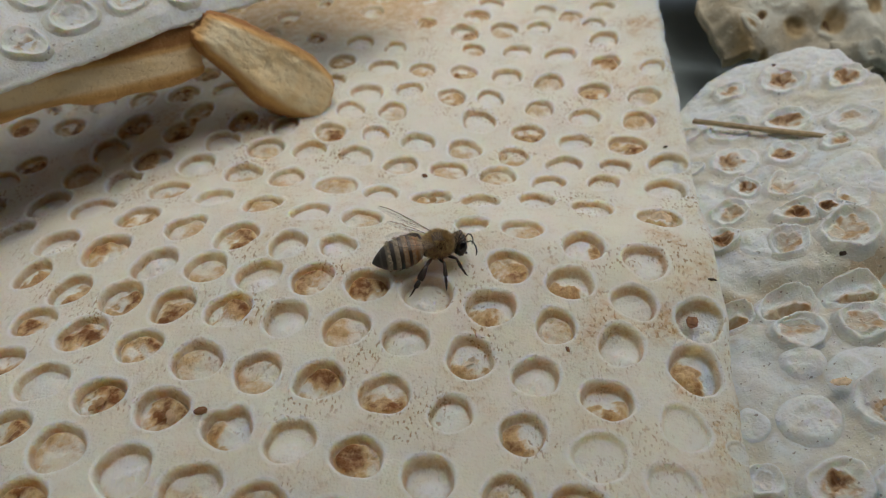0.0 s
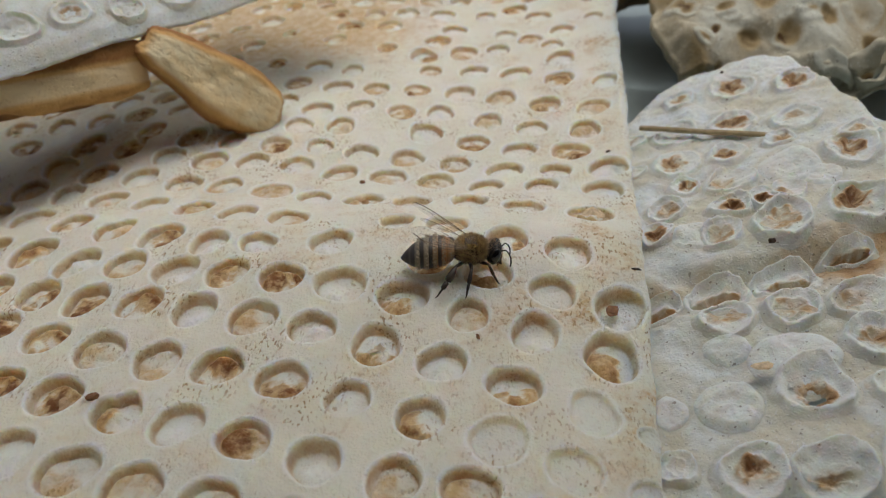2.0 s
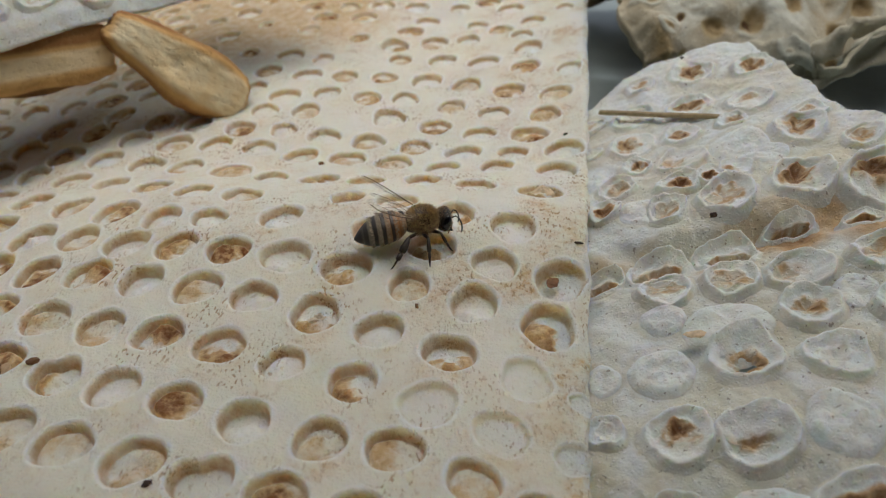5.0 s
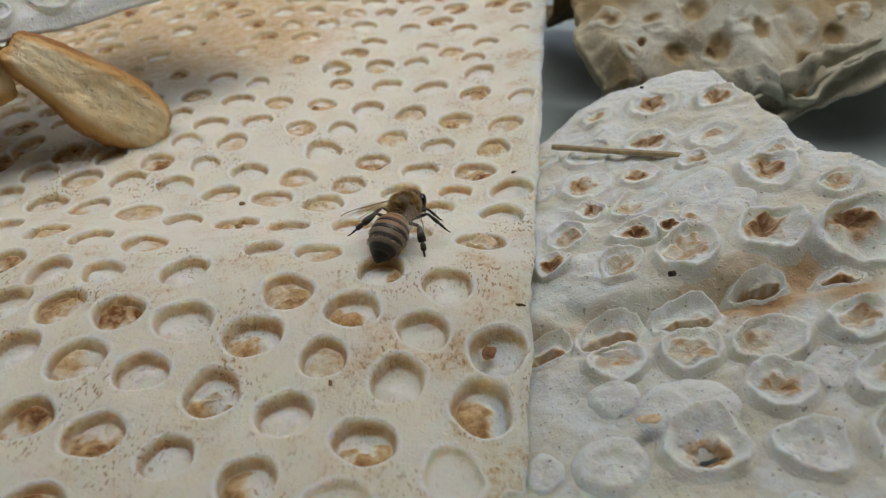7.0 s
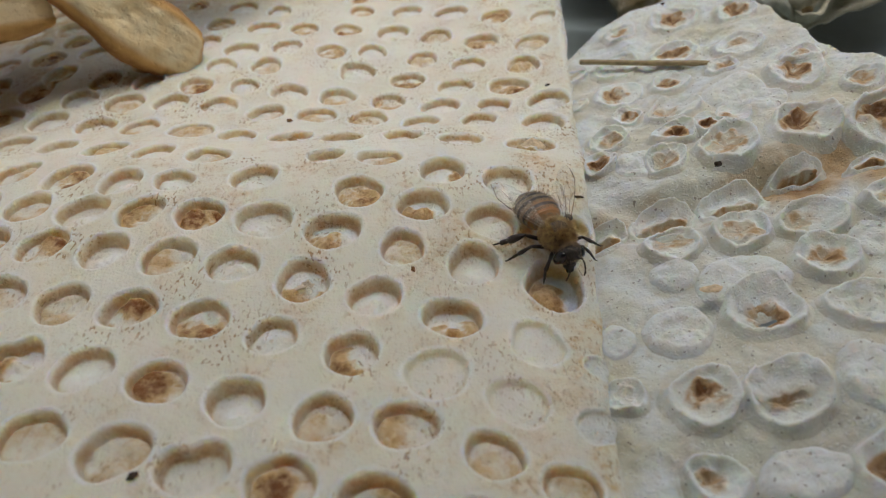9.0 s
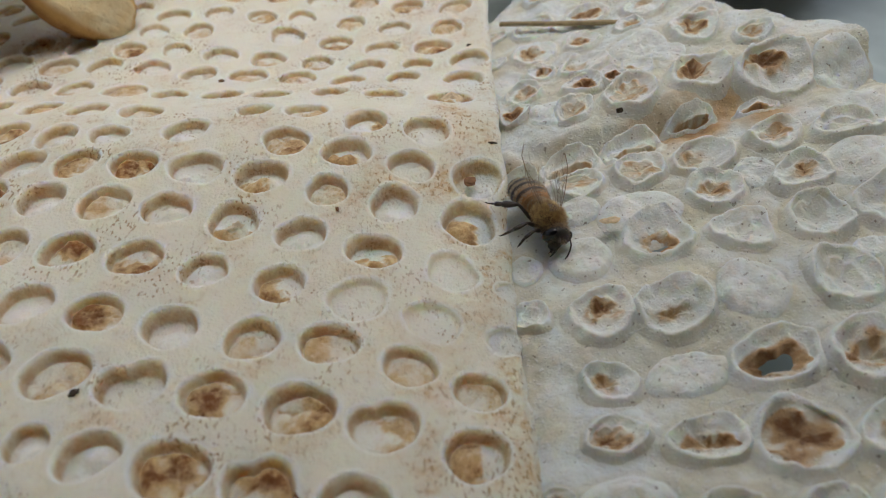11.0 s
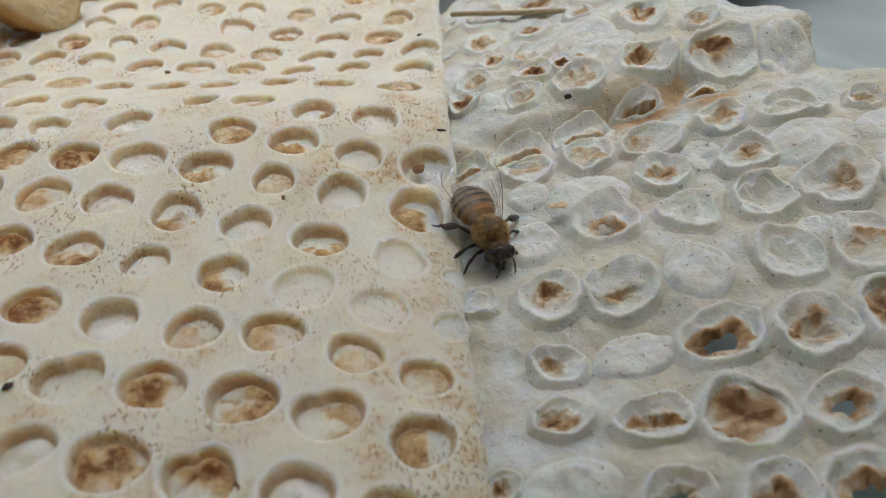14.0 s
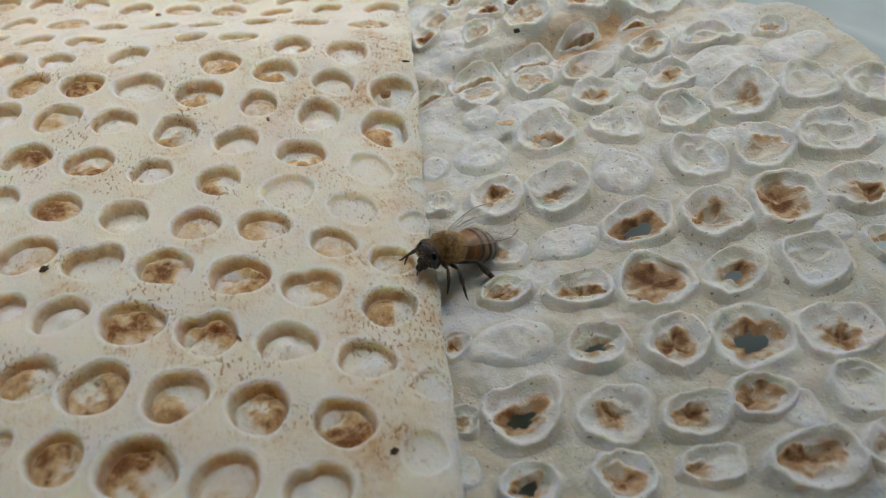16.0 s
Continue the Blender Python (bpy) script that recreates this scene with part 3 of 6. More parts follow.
    FF[w] = np.maximum(FF[w], np.maximum(fs * fl, 0.85 * np.exp(-((rho - 1.07) / 0.09) ** 2)))
    if kind in "bm" and -0.005 < py < 0.16 and rnd.random() < 0.2:
        FLAKE_SPOTS.append((px + 0.2 * r * c, py - 0.12 * r, r, D, kind, float(cream_height(np.array(px), np.array(py)))))


def cream_flatbread():
    nx, ny = 640, 1080
    s, yv = np.linspace(0, 1, nx), np.concatenate([np.linspace(-0.03, -0.007, 40), np.linspace(-0.0068, 0.2135, ny - 40)])
    Y, S = np.meshgrid(yv, s, indexing="ij")
    rag = 0.0007 * LAT.fbm(yv * 0, yv, 0.012, 4) + 0.0004 * LAT.fbm(yv * 0 + 5, yv, 0.003, 3)
    right = cream_edge(yv) + rag
    X = -0.092 + S * (right[:, None] + 0.092)
    Z = cream_surface(X, Y)
    rim = right[:, None] - X
    bottom = np.maximum(cream_height(X, Y) - 0.0011 - 0.0031 * smooth((rim - 0.0012) / 0.005), 0.0002)
    toast_shade, stain = cream_stains_shade(X, Y)
    flour = 0 * X
    fields = (X.copy(), Y.copy(), X, Y, Z, toast_shade, flour, stain)
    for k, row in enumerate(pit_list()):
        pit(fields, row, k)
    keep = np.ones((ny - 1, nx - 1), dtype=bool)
    ob = sheet_object("pitted_flatbread", X, Y, np.maximum(Z, bottom + 0.0004), bottom, keep, CREAM, [("toast_shade", toast_shade), ("flour", flour), ("stain", stain)], 12)
    crust_flakes(ob, FLAKE_SPOTS)
    return tagged(ob, "large cream flatbread covered in round pits, tan stains along its edge", "flatbread", "flatbreads on the tray")


def flake_mesh(seed):
    """A crumpled scrap of skin about one unit across."""
    rnd = random.Random(seed)
    n, m = 18, 6
    ph = [rnd.uniform(0, 6.3) for _ in range(6)]
    th = np.linspace(0, 2 * np.pi, n, endpoint=False)
    edge = 0.75 + 0.22 * np.cos(2 * th + ph[0]) + 0.13 * np.cos(3 * th + ph[1]) + 0.09 * np.cos(7 * th + ph[2])
    q = np.linspace(0, 1, m)[:, None]
    x, y = q * edge * np.cos(th), 0.8 * q * edge * np.sin(th)
    z = 0.35 * np.abs(x * math.cos(ph[3]) + y * math.sin(ph[3])) + 0.16 * np.sin(4.5 * x + ph[4]) * np.cos(3.5 * y + ph[5]) + 0.10 * np.sin(9 * x + 7 * y + ph[1])
    top = np.stack([x, y, z], -1).reshape(-1, 3)
    verts = np.concatenate([top, top - (0, 0, 0.07)])
    idx = np.arange(m * n).reshape(m, n)
    nxt = np.roll(idx, -1, axis=1)
    quad = np.stack([idx[:-1], idx[1:], nxt[1:], nxt[:-1]], -1).reshape(-1, 4)
    side = np.stack([idx[-1], idx[-1] + m * n, nxt[-1] + m * n, nxt[-1]], -1)
    me = bpy.data.meshes.new("crust_flake")
    me.from_pydata(verts.tolist(), [], np.concatenate([quad, quad[:, ::-1] + m * n, side]).tolist())
    for f in me.polygons:
        f.use_smooth = True
    me.materials.append(FLAKE)
    return me


FLAKE_SPOTS = []


def crust_flakes(parent, spots):
    rnd = random.Random(77)
    meshes = [flake_mesh(k) for k in range(7)]
    for px, py, r, depth, kind, z in spots:
        for _ in range(1):
            ob = new("crust_flake", rnd.choice(meshes))
            ob.parent = parent
            size = r * rnd.uniform(0.38, 0.66)
            x, y = px + rnd.uniform(-0.22, 0.22) * r, py + rnd.uniform(-0.25, 0.15) * r
            ob.matrix_basis = pose(x, y, z - depth * rnd.uniform(0.50, 0.72), rnd.uniform(-8, 24), rnd.uniform(-18, 18), rnd.uniform(0, 360)) @ Matrix.Diagonal((size, size * 0.8, size * 0.9, 1))


cream_flatbread()

# ---- the blistered flatbreads ----
# Blisters of the white sheet, row by row: place and half width and depth in millimetres, the state
# (d closed dome, l low dome, f hood, r pale cup, c and C tan inside, b and B browned inside, h burst right through),
# then the mouth's place and half size as shares of the blister.
BLISTERS_A = [
    (50.0, 126.8, 2.4, 2.7, 'b', 0.0, -0.06, 0.4, 0.62),
    (58.2, 126.4, 3.5, 3.9, 'b', 0.15, 0.03, 0.48, 0.5),
    (66.9, 122.2, 2.9, 3.3, 'b', 0.0, 0.15, 0.55, 0.5),
    (41.1, 118.6, 2.1, 2.4, 'c', -0.17, 0.3, 0.5, 0.5),
    (47.3, 116.2, 3.1, 3.5, 'r', 0.01, 0.17, 0.55, 0.5),
    (55.6, 114.3, 3.4, 3.8, 'b', 0.05, 0.13, 0.55, 0.52),
    (63.1, 109.6, 3.1, 3.5, 'c', 0.07, 0.28, 0.4, 0.35),
    (39.9, 108.1, 1.5, 1.7, 'r', -0.05, -0.0, 0.5, 0.5),
    (45.6, 106.6, 3.4, 3.8, 'b', -0.17, -0.0, 0.4, 0.42),
    (52.6, 105.7, 2.7, 3.1, 'b', -0.1, -0.03, 0.42, 0.45),
    (59.6, 104.9, 2.0, 2.1, 'c', 0.32, -0.07, 0.5, 0.4),
]
BLISTERS_B = [
    (69.1, 101.7, 2.6, 2.3, 'c', -0.01, 0.12, 0.55, 0.5),
    (45.3, 99.5, 2.2, 2.4, 'b', 0.28, 0.07, 0.42, 0.55),
    (66.6, 97.3, 3.5, 3.7, 'b', 0.05, 0.24, 0.46, 0.5),
    (50.8, 97.2, 3.2, 3.6, 'c', -0.28, -0.04, 0.48, 0.5),
    (58.7, 96.9, 3.5, 3.9, 'd', 0, 0, 0, 0),
    (41.4, 93.4, 2.7, 2.2, 'c', 0.17, 0.04, 0.45, 0.5),
    (61.5, 93.4, 2.3, 2.6, 'l', 0, 0, 0, 0),
    (56.7, 91.0, 2.2, 2.4, 'c', -0.35, -0.16, 0.5, 0.5),
    (72.4, 91.0, 2.4, 2.5, 'c', -0.09, 0.09, 0.6, 0.55),
    (53.2, 90.2, 1.8, 2.1, 'b', -0.11, -0.27, 0.45, 0.4),
    (49.1, 90.0, 2.7, 2.2, 'b', 0.14, -0.07, 0.4, 0.5),
]
BLISTERS_C = [
    (38.9, 87.8, 2.1, 2.3, 'b', 0.08, -0.18, 0.5, 0.5),
    (43.4, 86.2, 2.4, 2.7, 'l', 0, 0, 0, 0),
    (46.7, 84.7, 2.5, 2.8, 'c', -0.02, -0.06, 0.52, 0.6),
    (63.0, 84.6, 3.7, 4.2, 'b', -0.05, 0.22, 0.48, 0.55),
    (54.0, 84.4, 3.5, 4.0, 'C', -0.07, 0.09, 0.55, 0.55),
    (72.0, 81.9, 5.0, 4.0, 'b', -0.28, 0.48, 0.45, 0.4),
    (79.8, 80.9, 3.3, 3.5, 'd', 0, 0, 0, 0),
    (44.2, 70.4, 3.0, 3.3, 'c', -0.01, 0.32, 0.68, 0.55),
    (51.6, 70.1, 3.2, 2.8, 'c', -0.07, -0.09, 0.72, 0.55),
    (67.5, 70.0, 3.2, 2.5, 'c', -0.03, 0.02, 0.58, 0.5),
    (59.2, 69.9, 3.6, 3.0, 'c', -0.59, -0.08, 0.4, 0.6),
]
BLISTERS_D = [
    (75.5, 68.5, 4.2, 2.6, 'r', 0.0, -0.02, 0.6, 0.4),
    (84.1, 68.2, 2.2, 2.0, 'c', 0.0, 0.03, 0.55, 0.5),
    (43.2, 65.6, 2.3, 2.2, 'l', 0, 0, 0, 0),
    (63.6, 65.4, 2.4, 2.1, 'l', 0, 0, 0, 0),
    (58.6, 64.1, 3.2, 3.1, 'c', -0.07, 0.02, 0.45, 0.4),
    (67.9, 62.8, 3.1, 2.7, 'c', 0.17, 0.12, 0.4, 0.4),
    (85.0, 62.8, 4.4, 2.7, 'l', 0, 0, 0, 0),
    (49.8, 62.6, 4.2, 4.0, 'l', 0, 0, 0, 0),
    (75.1, 62.4, 5.3, 3.3, 'l', 0, 0, 0, 0),
    (50.4, 58.8, 3.6, 4.1, 'h', 0.03, -0.4, 0.48, 0.28),
    (35.6, 58.1, 1.7, 2.0, 'l', 0, 0, 0, 0),
]
BLISTERS_E = [
    (41.8, 57.7, 3.1, 3.3, 'd', 0, 0, 0, 0),
    (59.0, 56.4, 3.2, 3.3, 'r', -0.11, -0.1, 0.45, 0.5),
    (66.8, 55.7, 3.2, 3.4, 'r', -0.18, 0.18, 0.55, 0.62),
    (75.2, 55.6, 4.1, 3.7, 'c', 0.05, -0.08, 0.4, 0.34),
    (83.4, 55.4, 3.9, 3.9, 'r', 0.02, 0.03, 0.66, 0.58),
    (91.1, 52.6, 3.7, 4.0, 'r', -0.11, 0.12, 0.5, 0.45),
    (34.9, 50.6, 1.9, 2.2, 'r', -0.02, 0.02, 0.5, 0.5),
    (70.6, 50.5, 1.9, 1.5, 'l', 0, 0, 0, 0),
    (41.8, 48.6, 3.3, 3.5, 'b', 0.12, 0.14, 0.42, 0.45),
    (56.8, 47.6, 3.2, 3.6, 'd', 0, 0, 0, 0),
    (48.8, 47.5, 3.6, 3.6, 'c', -0.12, -0.25, 0.5, 0.18),
]
BLISTERS_F = [
    (65.8, 47.1, 3.5, 3.7, 'r', -0.01, 0.04, 0.42, 0.55),
    (73.9, 46.8, 3.7, 3.9, 'c', 0.06, -0.1, 0.6, 0.45),
    (82.0, 45.9, 4.6, 3.8, 'r', -0.07, -0.04, 0.58, 0.52),
    (89.0, 44.8, 2.9, 2.5, 'l', 0, 0, 0, 0),
    (40.8, 40.3, 2.8, 2.4, 'c', -0.18, 0.1, 0.45, 0.4),
    (48.1, 39.8, 3.7, 2.6, 'd', 0, 0, 0, 0),
    (56.1, 39.2, 4.1, 3.2, 'h', -0.02, -0.25, 0.72, 0.5),
    (64.5, 37.8, 3.9, 3.7, 'b', -0.1, -0.09, 0.58, 0.35),
    (72.7, 37.7, 3.9, 4.3, 'b', -0.06, 0.12, 0.58, 0.62),
    (80.6, 36.9, 3.8, 3.6, 'b', 0.3, -0.26, 0.34, 0.42),
    (39.5, 33.9, 2.8, 2.3, 'b', -0.24, 0.03, 0.5, 0.55),
]
BLISTERS_G = [
    (75.7, 32.3, 2.0, 1.8, 'l', 0, 0, 0, 0),
    (47.5, 32.1, 3.7, 2.4, 'b', 0.0, -0.12, 0.58, 0.34),
    (55.0, 30.4, 4.2, 3.8, 'B', -0.05, 0.07, 0.8, 0.75),
    (63.0, 29.3, 3.3, 3.1, 'h', 0.13, 0.01, 0.45, 0.5),
    (79.3, 28.6, 2.2, 2.5, 'h', -0.08, -0.01, 0.55, 0.55),
    (71.5, 28.5, 3.4, 3.6, 'r', -0.07, 0.1, 0.5, 0.5),
    (33.0, 28.3, 1.6, 1.8, 'b', -0.05, 0.07, 0.5, 0.5),
    (38.6, 26.9, 4.1, 2.6, 'd', 0, 0, 0, 0),
    (46.7, 24.1, 3.3, 2.6, 'h', 0.03, 0.08, 0.62, 0.36),
    (54.4, 22.2, 3.3, 3.3, 'b', -0.12, -0.05, 0.46, 0.5),
    (61.4, 20.9, 4.4, 3.9, 'h', 0.08, -0.04, 0.62, 0.6),
]
BLISTERS_H = [
    (69.8, 19.7, 4.2, 3.4, 'b', -0.02, -0.26, 0.34, 0.4),
    (32.1, 19.3, 1.7, 1.9, 'c', -0.17, -0.0, 0.45, 0.4),
    (37.7, 18.4, 4.2, 3.5, 'h', -0.04, -0.15, 0.58, 0.42),
    (46.0, 15.9, 3.7, 3.1, 'b', 0.02, 0.09, 0.36, 0.4),
    (53.4, 14.2, 3.3, 2.4, 'b', -0.25, 0.09, 0.42, 0.42),
    (59.4, 14.1, 3.0, 2.5, 'C', -0.14, -0.0, 0.8, 0.7),
    (31.2, 13.5, 1.5, 1.6, 'l', 0, 0, 0, 0),
    (68.9, 12.7, 3.3, 3.1, 'r', -0.09, 0.45, 0.5, 0.34),
    (62.3, 12.0, 2.0, 2.1, 'l', 0, 0, 0, 0),
    (36.5, 10.6, 2.8, 2.3, 'h', -0.05, -0.04, 0.6, 0.5),
    (44.9, 9.5, 3.1, 2.8, 'C', -0.04, -0.09, 0.6, 0.6),
]
BLISTERS_I = [
    (52.9, 9.1, 3.0, 2.0, 'c', -0.51, -0.0, 0.38, 0.28),
    (61.3, 6.8, 4.5, 2.8, 'b', -0.06, 0.2, 0.62, 0.48),
    (67.8, 6.5, 2.7, 2.4, 'c', -0.05, 0.05, 0.4, 0.4),
]
# hoods of skin along the fold, open at the front
HOODS = [
    (37.2, 74.6, 3.0, 2.3, 'f', 0.0, -0.45, 0.74, 0.42), (44.2, 74.8, 3.9, 2.7, 'f', 0.05, -0.45, 0.78, 0.40), (52.4, 75.6, 3.9, 2.4, 'f', 0.15, -0.6, 0.66, 0.24),
    (60.2, 77.6, 3.2, 1.1, 'f', 0.1, -0.55, 0.74, 0.25), (68.2, 76.6, 2.8, 1.1, 'f', 0.0, -0.5, 0.7, 0.3),
]
BLISTER_ROWS = (HOODS, BLISTERS_A, BLISTERS_B, BLISTERS_C, BLISTERS_D, BLISTERS_E, BLISTERS_F, BLISTERS_G, BLISTERS_H, BLISTERS_I)


def white_height(x, y):
    """The lie of the white sheet: it rises to one side and steps up over a fold."""
    X, Y = (x - 0.05) / 0.03, (np.clip(y, 0.0, 0.2) - 0.08) / 0.05
    S = sigmoid((y - 0.0795 - 0.05 * (x - 0.05)) / 0.0022)
    z = (0.01533 + 0.0085 * X + 0.00196 * Y + 0.00246 * X * Y + 0.00197 * S + 0.0004 * S * X - 0.00688 * S * Y - 0.00081 * X * X) - 0.0007
    fold = 0.0022 * np.exp(-((y - 0.0765 - 0.08 * (x - 0.05)) / 0.0028) ** 2)
    return z - fold


def inside_outline(x, y, outline):
    hit = np.zeros(x.shape, dtype=bool)
    for (x0, y0), (x1, y1) in zip(outline, outline[1:] + outline[:1]):
        cross = (y0 > y) != (y1 > y)
        hit ^= cross & (x < (x1 - x0) * (y - y0) / ((y1 - y0) or 1e-12) + x0)
    return hit


def blister_fields(X, Y, Z, blisters, seed, toast_shade, flour, rise=0.00125):
    """Raises burst bubbles on a sheet. Returns nothing; changes the arrays."""
    X0, Y0 = X.copy(), Y.copy()
    rnd = random.Random(seed)
    xv, yv = X0[0], Y0[:, 0]
    for px, py, r, kind in blisters:
        px, py, r = px * MM, py * MM, r * MM
        j0, j1 = np.searchsorted(yv, (py - 1.7 * r, py + 1.7 * r))
        i0, i1 = np.searchsorted(xv, (px - 1.7 * r, px + 1.7 * r))
        if j1 <= j0 or i1 <= i0:
            continue
        w = np.s_[j0:j1, i0:i1]
        dx, dy = X0[w] - px, Y0[w] - py
        th = np.arctan2(dy, dx)
        ph = [rnd.uniform(0, 6.3) for _ in range(8)]
        R = 0.95 * r * (1 + (0.09 * np.cos(2 * th + ph[0]) + 0.045 * np.cos(3 * th + ph[1]) + 0.035 * np.cos(4 * th + ph[2])) + 0.02 * np.cos(7 * th + ph[3]))
        rho = np.hypot(dx, dy) / R
        H = rise * rnd.uniform(0.8, 1.2) * (r / 0.0032) ** 0.5
        rough = LAT.fbm(X0[w] + seed, Y0[w], 0.0024, 4)
        fine = LAT.fbm(X0[w] - seed, Y0[w], 0.0009, 3)
        crown = 1 + 0.24 * np.cos(2 * th + ph[4]) + 0.13 * np.cos(3 * th + ph[5]) + 0.06 * np.cos(7 * th + ph[6])
        # a cup: a steep outer wall, a thin lip and a bowl that falls to an off-centre, creased mouth
        wall = np.clip((1.10 - rho) / 0.17, 0, 1) ** 0.85 * 0.8 + 0.2 * smooth((1.35 - rho) / 0.4)
        ox, oy = 0.16 * math.cos(ph[6]), 0.16 * math.sin(ph[6])
        cx, cy = dx / R - ox * np.clip(1 - rho, 0, 1), dy / R - oy * np.clip(1 - rho, 0, 1)
        ct = np.arctan2(cy, cx)
        star = 1 + 0.22 * np.cos(2 * ct + ph[7]) + 0.16 * np.cos(3 * ct + ph[2]) + 0.12 * np.cos(5 * ct + ph[1])
        d = np.hypot(cx, cy) / star + 0.05 * rough
        bowl = np.clip((0.945 - np.maximum(d, rho * 0.75)) / 0.68, 0, 1) ** 0.68
        pleat = 0.07 * (np.abs(np.cos(2.5 * ct + ph[0])) - 0.6) * np.clip(rho * 2, 0, 1) * np.clip((0.95 - rho) * 4, 0, 1)
        skin = wall * crown * (1 + 0.35 * rough)
        ts, fs = 0 * rho, 0.95 * wall
        if kind == "r":
            up = H * skin - H * (0.95 * bowl + pleat)
            fs = wall * (1.0 - 0.45 * bowl ** 2)
        else:
            deep, tone, reach = {"c": (1.05, 1.0, 0.72), "b": (1.25, 1.05, 0.80)}[kind]
            up = H * skin - H * (deep * bowl + pleat)
            ts = tone * smooth((reach - d + 0.06 * fine) / 0.60) * np.clip(0.9 + 0.5 * rough + 0.22 * np.cos(ct + ph[2]), 0, 1.2)
            fs = wall * (1 - 0.9 * smooth((reach + 0.05 - d) / 0.4))
        bulge = 0.10 * np.exp(-((rho - 0.97) / 0.11) ** 2)
        X[w] += dx * bulge
        Y[w] += dy * bulge
        Z[w] += up
        toast_shade[w] = np.maximum(toast_shade[w], ts + 0.20 * np.exp(-((rho - 1.20) / 0.09) ** 2) * np.clip(0.7 + 1.5 * rough, 0, 1.2))
        flour[w] = np.maximum(flour[w], fs) - 0.45 * flour[w] * np.exp(-((rho - 1.22) / 0.09) ** 2)


def white_surface(X, Y):
    """The height of the white sheet with its lumps, dipping under the cream sheet."""
    Z = white_height(X, Y)
    under = smooth((cream_edge(Y) - 0.0012 - X) / 0.0035)
    level = np.minimum(Z, cream_height(np.minimum(X, cream_edge(Y)), Y) - 0.0018)
    Z = Z * (1 - under) + np.minimum(level, cream_height(X, Y) - 0.0056) * under
    Z = Z + (0.0014 * LAT.fbm(X + 3, Y, 0.010, 3) + 0.0008 * LAT.fbm(X, Y + 3, 0.0042, 4)) * (1 - under)
    Z += 0.0016 * np.exp(-((Y - 0.0765 - 0.08 * (X - 0.05)) / 0.0040) ** 2) * LAT.fbm(X, Y + 1, 0.0045, 4) * (1 - under)
    return np.where(X < cream_edge(Y) - 0.001, np.minimum(Z, np.maximum(cream_height(X, Y) - 0.0045, 0.0012)), Z)


def white_blisters():
    rows = [b for row in BLISTER_ROWS for b in row]
    rnd = random.Random(21)
    for j in range(-4, 18):
        for i in range(3, 13):
            x, y = i * 8.3 + (j % 2) * 4 + rnd.uniform(-1.2, 1.2), j * 8.0 + rnd.uniform(-1.2, 1.2)
            if y < 66 and x < 96 and x > 1000 * cream_edge(y / 1000) + 2 and all((x - b[0]) ** 2 + (y - b[1]) ** 2 > 7.4 ** 2 for b in rows):
                r = rnd.uniform(2.6, 3.4)
                rows.append((x, y, r, 0.9 * r, rnd.choice("drcbb"), 0.0, 0.0, 0.5, 0.45))
    return [b for b in rows if b[0] > 1000 * cream_edge(b[1] / 1000) - 0.6 * b[2]]


